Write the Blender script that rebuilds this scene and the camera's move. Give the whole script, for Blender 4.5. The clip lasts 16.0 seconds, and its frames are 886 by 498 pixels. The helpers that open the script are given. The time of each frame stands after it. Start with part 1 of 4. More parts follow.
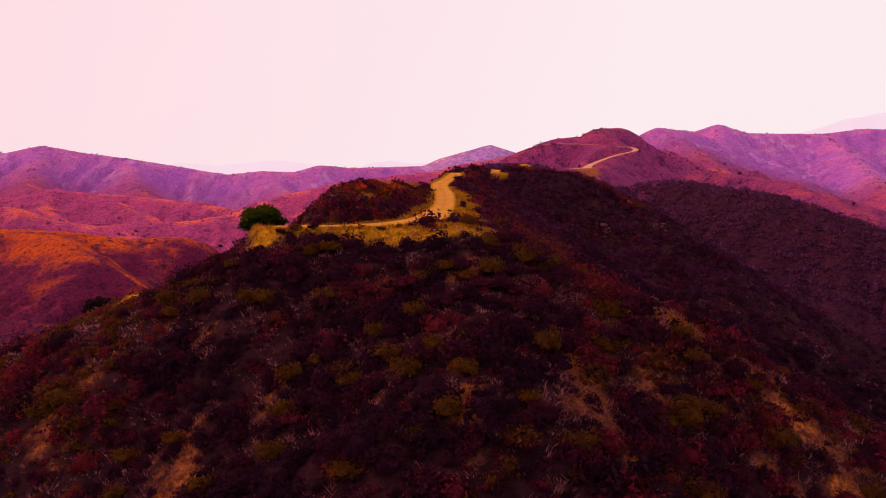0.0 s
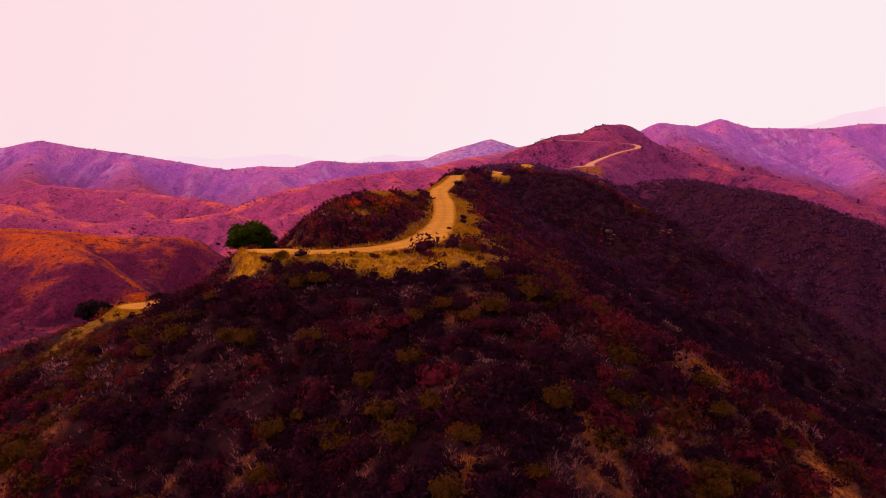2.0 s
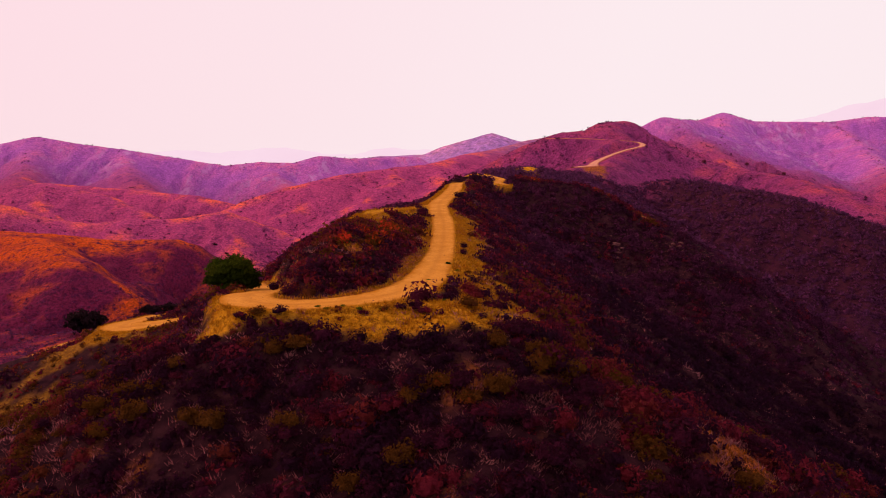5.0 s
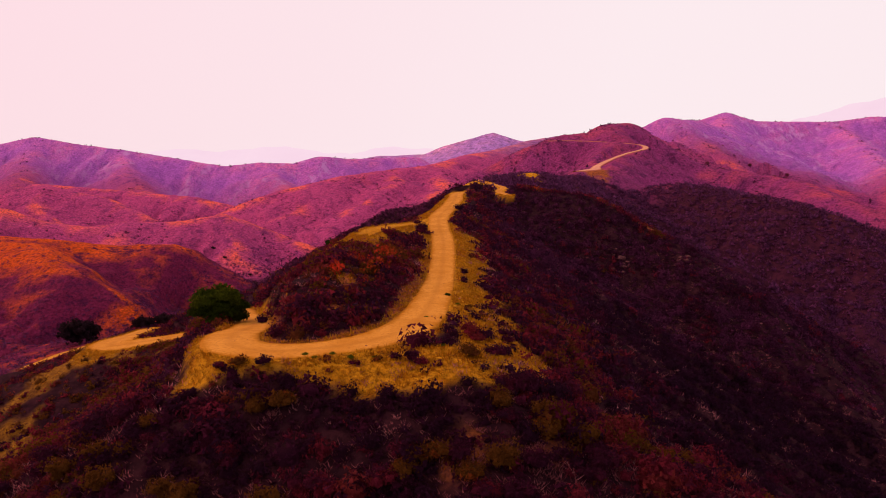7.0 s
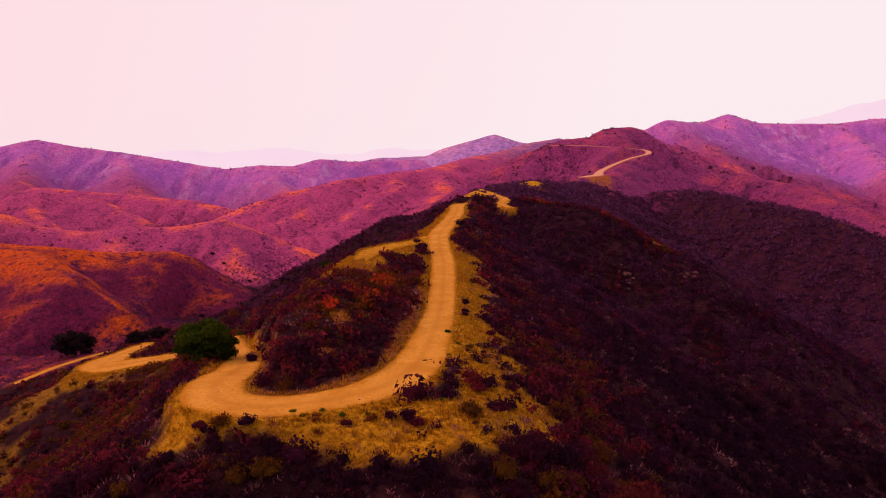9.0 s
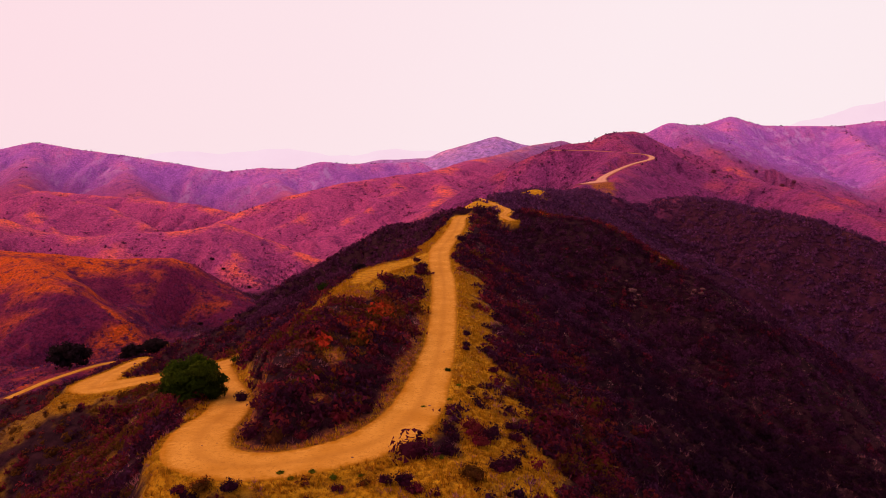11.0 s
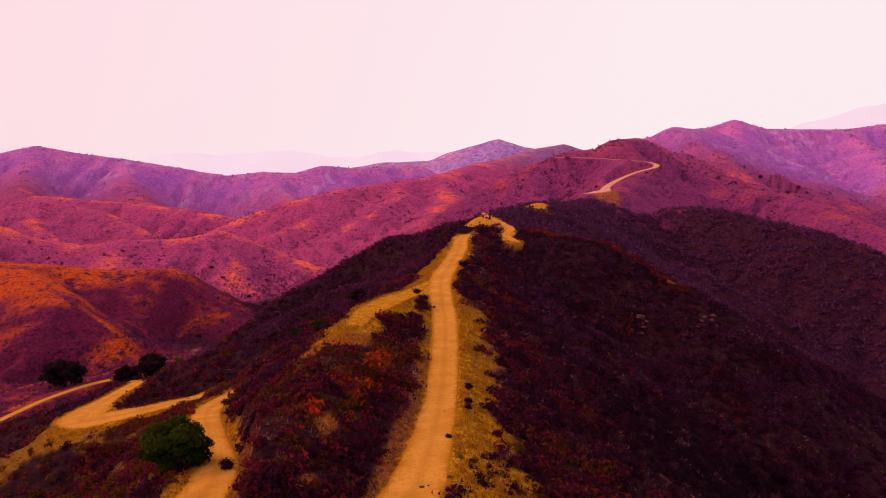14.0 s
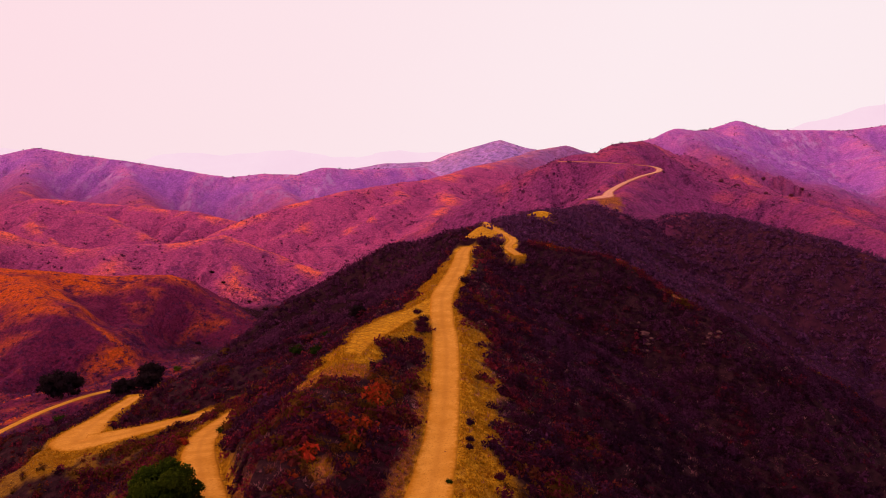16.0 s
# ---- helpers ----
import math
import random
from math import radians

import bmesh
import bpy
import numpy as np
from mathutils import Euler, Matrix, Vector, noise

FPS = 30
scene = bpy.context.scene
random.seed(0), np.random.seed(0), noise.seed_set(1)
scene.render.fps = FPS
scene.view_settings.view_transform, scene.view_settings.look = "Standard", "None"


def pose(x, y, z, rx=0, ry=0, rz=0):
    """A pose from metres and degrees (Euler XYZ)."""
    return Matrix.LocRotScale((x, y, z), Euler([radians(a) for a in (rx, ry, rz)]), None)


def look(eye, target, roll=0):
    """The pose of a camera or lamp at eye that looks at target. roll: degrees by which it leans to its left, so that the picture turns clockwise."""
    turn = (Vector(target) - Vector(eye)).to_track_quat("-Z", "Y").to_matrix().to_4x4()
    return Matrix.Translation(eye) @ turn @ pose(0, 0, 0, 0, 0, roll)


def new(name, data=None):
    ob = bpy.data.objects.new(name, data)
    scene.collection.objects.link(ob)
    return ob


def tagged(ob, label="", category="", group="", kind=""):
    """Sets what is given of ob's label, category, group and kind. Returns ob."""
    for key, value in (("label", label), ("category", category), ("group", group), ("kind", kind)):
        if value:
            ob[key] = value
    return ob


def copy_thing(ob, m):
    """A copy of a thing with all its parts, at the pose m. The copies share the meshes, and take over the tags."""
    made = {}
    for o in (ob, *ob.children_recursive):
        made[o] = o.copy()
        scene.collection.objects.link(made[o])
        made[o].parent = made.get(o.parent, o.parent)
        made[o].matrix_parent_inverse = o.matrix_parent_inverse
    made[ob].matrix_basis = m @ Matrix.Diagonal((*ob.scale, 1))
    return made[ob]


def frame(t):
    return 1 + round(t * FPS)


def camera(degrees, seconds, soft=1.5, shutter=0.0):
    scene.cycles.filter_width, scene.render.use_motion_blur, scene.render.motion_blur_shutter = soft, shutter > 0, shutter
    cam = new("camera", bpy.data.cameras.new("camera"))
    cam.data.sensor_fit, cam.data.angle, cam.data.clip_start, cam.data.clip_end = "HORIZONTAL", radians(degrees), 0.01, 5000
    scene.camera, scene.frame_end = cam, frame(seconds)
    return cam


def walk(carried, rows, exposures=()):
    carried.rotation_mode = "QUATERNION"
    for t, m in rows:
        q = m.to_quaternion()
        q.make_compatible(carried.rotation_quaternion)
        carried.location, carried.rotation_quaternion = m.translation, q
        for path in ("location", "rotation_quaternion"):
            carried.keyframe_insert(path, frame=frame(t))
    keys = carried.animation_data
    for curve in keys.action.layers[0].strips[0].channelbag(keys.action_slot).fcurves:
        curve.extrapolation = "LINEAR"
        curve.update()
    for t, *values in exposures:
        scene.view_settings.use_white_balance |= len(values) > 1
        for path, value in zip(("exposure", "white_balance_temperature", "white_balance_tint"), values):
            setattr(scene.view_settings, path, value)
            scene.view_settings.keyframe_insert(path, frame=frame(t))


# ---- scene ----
cam = camera(63.6, 16.0, soft=1.0)
METRES, EYE, TILT, LEAN, TURN = 60.0, 100.0, -5.0, 0.0, 0.0
ROWS = [
    (0.0, 0.0, 0.0, 0.0, -0.0, 0.0, -0.0),
    (0.5, 0.0009, 0.0304, 0.0187, 0.0, -0.11, 0.0),
    (1.0, 0.0019, 0.0632, 0.0388, 0.01, -0.3, -0.02),
    (1.5, 0.0029, 0.0939, 0.0575, 0.03, -0.43, -0.04),
    (2.0, 0.0038, 0.1263, 0.0773, 0.03, -0.55, -0.04),
    (2.5, 0.0046, 0.1559, 0.0962, 0.05, -0.66, -0.01),
    (3.0, 0.0056, 0.1869, 0.1164, 0.06, -0.77, 0.02),
    (3.5, 0.0068, 0.2165, 0.1351, 0.07, -0.87, 0.04),
    (4.0, 0.0082, 0.2471, 0.1552, 0.09, -0.98, 0.06),
    (6.5, 0.0142, 0.3925, 0.2511, 0.17, -1.31, 0.08),
    (7.0, 0.0149, 0.4206, 0.2711, 0.19, -1.31, 0.07),
    (7.5, 0.0159, 0.4458, 0.2897, 0.21, -1.29, 0.07),
    (8.0, 0.0168, 0.4727, 0.3092, 0.24, -1.28, 0.06),
    (8.5, 0.0175, 0.4967, 0.3278, 0.27, -1.28, 0.06),
    (9.0, 0.0185, 0.5209, 0.3479, 0.3, -1.28, 0.07),
    (11.5, 0.0217, 0.6302, 0.44, 0.45, -1.23, -0.01),
    (12.0, 0.0222, 0.6513, 0.4603, 0.48, -1.23, -0.03),
    (12.5, 0.0224, 0.6686, 0.478, 0.5, -1.22, -0.03),
    (13.0, 0.0228, 0.6866, 0.4977, 0.53, -1.22, -0.04),
    (13.5, 0.0233, 0.7047, 0.5154, 0.56, -1.21, -0.04),
    (14.0, 0.0236, 0.7228, 0.5348, 0.59, -1.2, -0.03),
    (14.5, 0.0241, 0.7379, 0.5531, 0.62, -1.2, -0.04),
    (15.0, 0.0248, 0.755, 0.5721, 0.66, -1.21, -0.02),
    (15.5, 0.0252, 0.7696, 0.5902, 0.69, -1.22, -0.02),
    (16.0, 0.0255, 0.7856, 0.6089, 0.72, -1.25, -0.02),
]
walk(cam, [(t, pose(0, 0, EYE, TILT, LEAN, TURN) @ pose(METRES * x, METRES * y, METRES * z, 90 + pitch, roll, yaw)) for t, x, y, z, yaw, pitch, roll in ROWS])

# ---- world, sun, exposure ----
scene.view_settings.exposure = 0.0
SUN_AZ, SUN_EL = radians(-70), radians(31)      # from ahead on the left, through thick haze
world = bpy.data.worlds.new("hazy_sky")
scene.world = world
world.use_nodes = True
wn, wl = world.node_tree.nodes, world.node_tree.links
wn.clear()
w_out = wn.new("ShaderNodeOutputWorld")
w_bg = wn.new("ShaderNodeBackground")
w_sky = wn.new("ShaderNodeTexSky")
w_sky.sky_type, w_sky.sun_disc = "NISHITA", False
w_sky.sun_elevation, w_sky.sun_rotation = SUN_EL, SUN_AZ
w_sky.dust_density, w_sky.air_density = 6.0, 1.5
w_scale = wn.new("ShaderNodeVectorMath")
w_scale.operation = "SCALE"
w_scale.inputs["Scale"].default_value = 0.08
w_tint = wn.new("ShaderNodeMix")
w_tint.data_type, w_tint.blend_type = "RGBA", "MULTIPLY"
w_tint.inputs["Factor"].default_value = 1.0
w_tint.inputs[7].default_value = (1.0, 0.34, 0.80, 1)       # smoke-stained air
w_tc = wn.new("ShaderNodeTexCoord")
w_sep = wn.new("ShaderNodeSeparateXYZ")
w_map = wn.new("ShaderNodeMapRange")
w_map.inputs["From Min"].default_value, w_map.inputs["From Max"].default_value = -0.55, 0.25
w_ramp = wn.new("ShaderNodeValToRGB")
w_ramp.color_ramp.elements[0].color = (1.0, 0.745, 0.80, 1)
w_ramp.color_ramp.elements[1].color = (1.0, 0.855, 0.885, 1)
w_up = wn.new("ShaderNodeMapRange")                          # the bright haze lies low, the sky overhead is deeper
w_up.interpolation_type = "SMOOTHSTEP"
w_up.inputs["From Min"].default_value, w_up.inputs["From Max"].default_value = 0.28, 0.75
w_up.inputs["To Min"].default_value, w_up.inputs["To Max"].default_value = 0.97, 0.80
w_mix = wn.new("ShaderNodeMix")
w_mix.data_type = "RGBA"
wl.new(w_tc.outputs["Generated"], w_sep.inputs[0])
w_slant = wn.new("ShaderNodeMath")                           # paler to the right and low down, with faint streaks of smoke
w_slant.operation = "MULTIPLY_ADD"
w_slant.inputs[1].default_value = -0.45
w_smoke = wn.new("ShaderNodeTexNoise")
w_smoke.inputs["Scale"].default_value, w_smoke.inputs["Detail"].default_value = 2.5, 6
w_add = wn.new("ShaderNodeMath")
w_add.operation = "MULTIPLY_ADD"
w_add.inputs[1].default_value = 0.16
wl.new(w_tc.outputs["Generated"], w_smoke.inputs["Vector"])
wl.new(w_sep.outputs["Z"], w_slant.inputs[0])
wl.new(w_sep.outputs["X"], w_slant.inputs[2])
wl.new(w_smoke.outputs["Fac"], w_add.inputs[0])
wl.new(w_slant.outputs[0], w_add.inputs[2])
wl.new(w_add.outputs[0], w_map.inputs["Value"])
wl.new(w_sep.outputs["Z"], w_up.inputs["Value"])
wl.new(w_map.outputs[0], w_ramp.inputs[0])
wl.new(w_sky.outputs[0], w_scale.inputs[0])
wl.new(w_scale.outputs[0], w_tint.inputs[6])
wl.new(w_up.outputs[0], w_mix.inputs["Factor"])
wl.new(w_tint.outputs[2], w_mix.inputs[6])
wl.new(w_ramp.outputs[0], w_mix.inputs[7])
wl.new(w_mix.outputs[2], w_bg.inputs["Color"])
wl.new(w_bg.outputs[0], w_out.inputs["Surface"])
sun = new("sun", bpy.data.lights.new("sun", "SUN"))
sun.data.energy, sun.data.angle, sun.data.color = 1.9, radians(28), (1.0, 0.66, 0.42)
sun.matrix_world = look((0, 0, 0), (-math.sin(SUN_AZ) * math.cos(SUN_EL), -math.cos(SUN_AZ) * math.cos(SUN_EL), -math.sin(SUN_EL)))
sun.location = (0, 0, 900)

# ---- noise and lines ----
rng = np.random.default_rng(7)
LATTICE = rng.random((256, 256)) * 2 * np.pi


def gnoise(x, y):
    """Gradient noise of the plane, about -0.7 to 0.7, with cells one metre wide."""
    xi, yi = np.floor(x).astype(int), np.floor(y).astype(int)
    fx, fy = x - xi, y - yi
    u, v = fx * fx * fx * (fx * (fx * 6 - 15) + 10), fy * fy * fy * (fy * (fy * 6 - 15) + 10)

    def corner(a, b):
        g = LATTICE[(xi + a) & 255, (yi + b) & 255]
        return np.cos(g) * (fx - a) + np.sin(g) * (fy - b)
    low = corner(0, 0) * (1 - u) + corner(1, 0) * u
    high = corner(0, 1) * (1 - u) + corner(1, 1) * u
    return low * (1 - v) + high * v


def fbm(x, y, size, octaves=4):
    total, a = 0, 1.0
    for k in range(octaves):
        total = total + a * gnoise(x / size * 2 ** k + 17.3 * k, y / size * 2 ** k + 9.1 * k)
        a *= 0.5
    return total


def smooth(a, b, t):
    t = np.clip((t - a) / (b - a), 0, 1)
    return t * t * (3 - 2 * t)


def spline(points, step):
    """A Catmull-Rom line through the points, sampled about every step metres."""
    p = np.array(points, float)
    p = np.vstack([2 * p[0] - p[1], p, 2 * p[-1] - p[-2]])
    out = []
    for i in range(1, len(p) - 2):
        n = max(2, int(np.linalg.norm(p[i + 1][:2] - p[i][:2]) / step))
        for t in np.arange(n) / n:
            out.append(0.5 * (2 * p[i] + (p[i + 1] - p[i - 1]) * t + (2 * p[i - 1] - 5 * p[i] + 4 * p[i + 1] - p[i + 2]) * t * t
                              + (3 * p[i] - p[i - 1] - 3 * p[i + 1] + p[i + 2]) * t ** 3))
    out.append(p[-2])
    return np.array(out)


def near_line(x, y, line):
    """For each place: the distance to the line, the line's other columns at the nearest spot, the side (+1: left of its way) and the way along it."""
    best = np.full(x.shape, 1e9)
    cols = np.zeros((line.shape[1] - 2,) + x.shape)
    side, arc, run = np.ones(x.shape), np.zeros(x.shape), 0.0
    for a, b in zip(line[:-1], line[1:]):
        d = b[:2] - a[:2]
        t = np.clip(((x - a[0]) * d[0] + (y - a[1]) * d[1]) / (d @ d), 0, 1)
        ex, ey = x - a[0] - t * d[0], y - a[1] - t * d[1]
        q = ex * ex + ey * ey
        m = q < best
        best = np.where(m, q, best)
        side = np.where(m, np.sign(d[0] * ey - d[1] * ex), side)
        arc = np.where(m, run + t * math.sqrt(d @ d), arc)
        run += math.sqrt(d @ d)
        for k in range(len(cols)):
            cols[k] = np.where(m, a[k + 2] + t * (b[k + 2] - a[k + 2]), cols[k])
    return np.sqrt(best), cols, side, arc


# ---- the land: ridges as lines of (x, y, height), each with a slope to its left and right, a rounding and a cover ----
# covers: 0 dark chaparral, 1 dry grass hill; tinted to imitate haze: 2 mauve scrub slopes, 3 purple far ranges, 4 the
# palest, 5 rose hills with thin grass
RIDGES = [
    ([(0, -160, 5), (-4, -20, 38), (0, 20, 63), (2, 56, 81), (4, 83, 89), (0, 99, 93.6), (0, 120, 94.8), (0, 150, 96.2), (0, 200, 98.8),
      (2, 240, 101.5), (5, 275, 104.6), (11, 318, 108), (18, 350, 109.5), (32, 385, 110.5), (44, 402, 112.5), (62, 450, 108.5), (84, 505, 108.5), (98, 540, 112.0), (112, 556, 114)], 0.50, 0.44, 6, 0),
    ([(112, 556, 113.6), (120, 570, 117), (150, 660, 140), (155, 720, 157), (180, 745, 160), (195, 790, 150)], 0.5, 0.45, 8, 2),
    ([(-17, 119, 97.4), (-17.5, 127, 99.2), (-15.5, 140, 100.2), (-15.5, 165, 101), (-15, 186, 101.4), (-10, 205, 100.4), (-4, 215, 100)], 0.60, 0.55, 3, 0),
    ([(4, 97, 93), (14, 88, 88.8), (26, 81, 85), (34, 76, 79.6), (45, 68, 72), (58, 58, 62), (75, 45, 45)], 0.5, 0.5, 5, 0),
    ([(-18, 102, 93.6), (-28, 100, 91), (-39, 98, 85), (-55, 96, 79), (-75, 90, 70), (-110, 85, 50)], 0.5, 0.42, 6, 0),
    ([(12, 304, 106.5), (30, 292, 107.5), (50, 279, 105), (62, 270, 99.5), (73, 262, 92.5), (90, 272, 82.5), (110, 285, 72.5), (135, 288, 58), (170, 278, 38)], 0.62, 0.5, 5, 0),
    ([(56, 448, 110), (20, 436, 103), (1, 442, 98.6), (-8, 455, 93.6), (-20, 468, 90.4), (-36, 474, 87.4), (-49, 475, 81), (-59, 472, 75.5), (-68, 465, 69.7), (-78, 455, 63.5), (-93, 440, 55), (-115, 420, 40)], 0.6, 0.6, 6, 0),
    ([(-30, 206, 90), (-60, 206, 71), (-75, 205, 68.5), (-92, 203, 67), (-112, 197, 59.5), (-150, 188, 45), (-190, 180, 30)], 0.42, 0.42, 5, 0),
    ([(-6, 245, 97), (-42, 262, 80), (-70, 268, 72), (-98, 270, 61), (-125, 272, 50), (-150, 270, 43)], 0.45, 0.40, 5, 0),
    ([(104, 550, 104), (144, 537, 102), (165, 525, 103.5), (181, 505, 102), (187, 490, 98.6), (193, 470, 98), (205, 440, 93.5), (220, 420, 87), (234, 405, 81), (265, 385, 66), (330, 365, 40)], 0.45, 0.5, 6, 0),
    ([(150, 700, 150), (108, 702, 146), (83, 700, 137), (53, 700, 122), (27, 700, 109), (2, 700, 96), (-24, 700, 81), (-60, 690, 62)], 0.55, 0.5, 8, 2),
    ([(190, 760, 140), (240, 700, 117), (282, 670, 110), (300, 628, 104), (297, 572, 94), (318, 540, 82), (350, 500, 62)], 0.45, 0.45, 7, 2),
    ([(185, 745, 150), (223, 760, 125), (280, 800, 110), (341, 820, 106), (390, 820, 103), (429, 800, 91), (458, 780, 80), (600, 740, 40)], 0.4, 0.38, 10, 2),
    ([(-480, 490, 78), (-291, 505, 69.4), (-270, 508, 68), (-243, 518, 63.5), (-227, 525, 61.5), (-210, 530, 62.3), (-192, 532, 61.5), (-180, 532, 58), (-164, 528, 47), (-145, 515, 35), (-132, 500, 26)], 0.5, 0.40, 10, 1),
    ([(-190, 270, 30), (-176, 310, 33), (-172, 353, 33), (-158, 385, 29), (-142, 430, 26)], 0.10, 0.16, 12, 1),
    ([(-98, 270, 60), (-117, 300, 49.3), (-121, 320, 47.5), (-134, 348, 36)], 0.4, 0.45, 5, 0),
    ([(-278, 492, 67), (-246, 466, 64), (-215, 441, 56.2), (-199, 436, 46.5), (-185, 430, 39), (-172, 418, 28)], 0.42, 0.42, 6, 1),
    ([(-600, 680, 100), (-407, 690, 79), (-370, 690, 66), (-337, 690, 62), (-300, 695, 64.6), (-257, 705, 65.5), (-214, 718, 71.3), (-200, 716, 67), (-186, 715, 62.5), (-147, 705, 48), (-119, 695, 40), (-96, 680, 28)], 0.45, 0.36, 8, 5),
    ([(-214, 718, 70), (-200, 690, 58), (-186, 660, 44), (-165, 632, 30)], 0.4, 0.4, 6, 5),
    ([(-300, 695, 64), (-292, 660, 52), (-270, 620, 36)], 0.4, 0.4, 6, 5),
    ([(-800, 870, 110), (-560, 835, 84), (-499, 835, 87.5), (-481, 838, 94), (-458, 838, 96.8), (-426, 835, 92.5), (-385, 828, 84), (-352, 815, 74.5), (-324, 800, 65), (-290, 785, 50)], 0.45, 0.36, 9, 5),
    ([(-458, 838, 96), (-440, 800, 80), (-405, 765, 62), (-370, 745, 50)], 0.4, 0.4, 6, 5),
    ([(-560, 1010, 96), (-430, 1000, 86), (-330, 985, 78), (-250, 960, 62)], 0.35, 0.35, 8, 5),
    ([(-300, 890, 50), (-265, 900, 67), (-208, 930, 88), (-134, 980, 106), (-64, 1040, 116), (-12, 1100, 122), (29, 1200, 136), (103, 1350, 153), (180, 1480, 174.5), (231, 1500, 183), (266, 1500, 170), (350, 1500, 150)], 0.30, 0.25, 16, 5),
    ([(-64, 1040, 114), (-70, 960, 98), (-100, 890, 74), (-130, 830, 52)], 0.32, 0.32, 8, 5),
    ([(-12, 1100, 120), (0, 980, 98), (-20, 880, 74), (-50, 800, 52)], 0.32, 0.32, 8, 5),
    ([(-134, 980, 104), (-160, 900, 78), (-190, 850, 58)], 0.32, 0.32, 8, 5),
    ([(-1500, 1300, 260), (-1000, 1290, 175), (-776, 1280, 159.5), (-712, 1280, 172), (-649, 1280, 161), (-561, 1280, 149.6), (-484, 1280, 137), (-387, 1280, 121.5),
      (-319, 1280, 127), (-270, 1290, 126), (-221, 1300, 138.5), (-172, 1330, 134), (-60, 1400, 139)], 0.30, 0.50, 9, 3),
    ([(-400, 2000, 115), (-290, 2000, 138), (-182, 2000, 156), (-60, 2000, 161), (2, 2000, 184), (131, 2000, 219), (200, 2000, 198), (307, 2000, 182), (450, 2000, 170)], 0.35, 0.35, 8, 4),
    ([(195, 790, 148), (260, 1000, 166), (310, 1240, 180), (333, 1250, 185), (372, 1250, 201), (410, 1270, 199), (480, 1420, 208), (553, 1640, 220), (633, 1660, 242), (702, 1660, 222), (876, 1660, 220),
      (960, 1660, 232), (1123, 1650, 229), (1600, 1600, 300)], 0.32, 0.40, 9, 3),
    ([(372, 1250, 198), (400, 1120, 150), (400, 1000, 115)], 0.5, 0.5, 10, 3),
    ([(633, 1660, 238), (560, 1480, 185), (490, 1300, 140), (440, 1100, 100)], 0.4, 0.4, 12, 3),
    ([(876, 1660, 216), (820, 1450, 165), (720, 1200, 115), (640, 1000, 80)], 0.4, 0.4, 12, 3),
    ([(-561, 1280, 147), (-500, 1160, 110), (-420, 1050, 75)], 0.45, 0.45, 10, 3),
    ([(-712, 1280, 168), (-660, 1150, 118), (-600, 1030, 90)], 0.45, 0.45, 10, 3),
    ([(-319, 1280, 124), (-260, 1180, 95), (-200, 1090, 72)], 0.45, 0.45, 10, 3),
]

# roads: (x, y, height, half width)
MAIN_ROAD = [(7, 300, 105.6, 1.8), (5, 284, 105.2, 2.2), (4.4, 271, 104.4, 2.4), (2, 250, 102.4, 2.6), (-0.8, 230, 100.8, 2.7), (-0.6, 206, 99.2, 2.5), (0.2, 192, 98.4, 2.4),
             (0.5, 174, 97.5, 2.3), (0.2, 149, 96.2, 2.2), (-0.8, 132, 95.4, 2.5), (-2.4, 118, 94.8, 3.0), (-6, 109, 94.5, 3.2), (-12, 104.6, 94.3, 3.0),
             (-18.5, 103.3, 94.2, 3.1), (-23.5, 106.5, 94.1, 3.3), (-25.5, 114, 93.6, 3.0), (-26, 123, 92.4, 2.6), (-28, 132, 91.2, 2.6), (-32, 142, 90, 2.5), (-36.5, 153, 89, 2.4), (-40, 163, 87, 2.3),
             (-43, 174, 84.6, 2.3), (-46, 192, 80.5, 2.2), (-48, 215, 76, 2.2), (-49, 236, 72.3, 2.4), (-54, 242, 70, 2.4), (-60, 237, 68.3, 2.3), (-72, 228, 67.3, 2.3), (-84, 219, 66.8, 4.2), (-90, 217, 66.5, 5.4),
             (-93, 227, 65.6, 4.6), (-97, 245, 63, 2.4), (-100, 264, 60.4, 2.2), (-106, 285, 56, 2.0)]
LOW_ROAD = [(-165.9, 300, 36.4, 1.4), (-165.9, 310, 35.9, 1.4), (-164.2, 322, 36, 1.4), (-162.4, 335, 35.4, 1.4), (-156.2, 346, 36, 1.6), (-150, 356, 35.6, 1.5), (-143.5, 380, 31.5, 1)]
FAR_ROAD = [(92, 534, 112.6, 1.2), (100, 542, 113.0, 3.2), (107, 552, 113.6, 5.0), (113, 564, 114, 4.2), (119, 585, 116.5, 2.8), (135.5, 612, 122, 2.2),
            (153, 630, 127.2, 2.2), (172, 645, 131.5, 2.4), (171, 655, 135, 2.2), (156, 662, 137, 1.8), (143, 668, 138.1, 1.6), (130, 674, 139.1, 1.5), (111, 682, 139.9, 1.3), (96, 692, 140, 1.0)]
KNOLL_TRAIL = [(16, 372, 109.3, 1.2), (19, 345, 108.4, 1.3), (24, 315, 107, 1.4), (21, 297, 105.9, 1.5), (23, 280, 105.2, 1.6)]
TURNOUT = [(1.2, 236, 101.1, 1.5), (-2.5, 224, 100.5, 1.8), (-6.5, 212, 100.2, 2.4), (-10.5, 200, 100.6, 2.8), (-13.5, 188, 100.9, 2.6), (-15.2, 178, 100.9, 1.9), (-15.8, 172, 100.8, 1.2)]
ROADS = [spline(r, s) for r, s in ((MAIN_ROAD, 1.2), (LOW_ROAD, 2.0), (FAR_ROAD, 3.0), (KNOLL_TRAIL, 2.0), (TURNOUT, 1.2))]


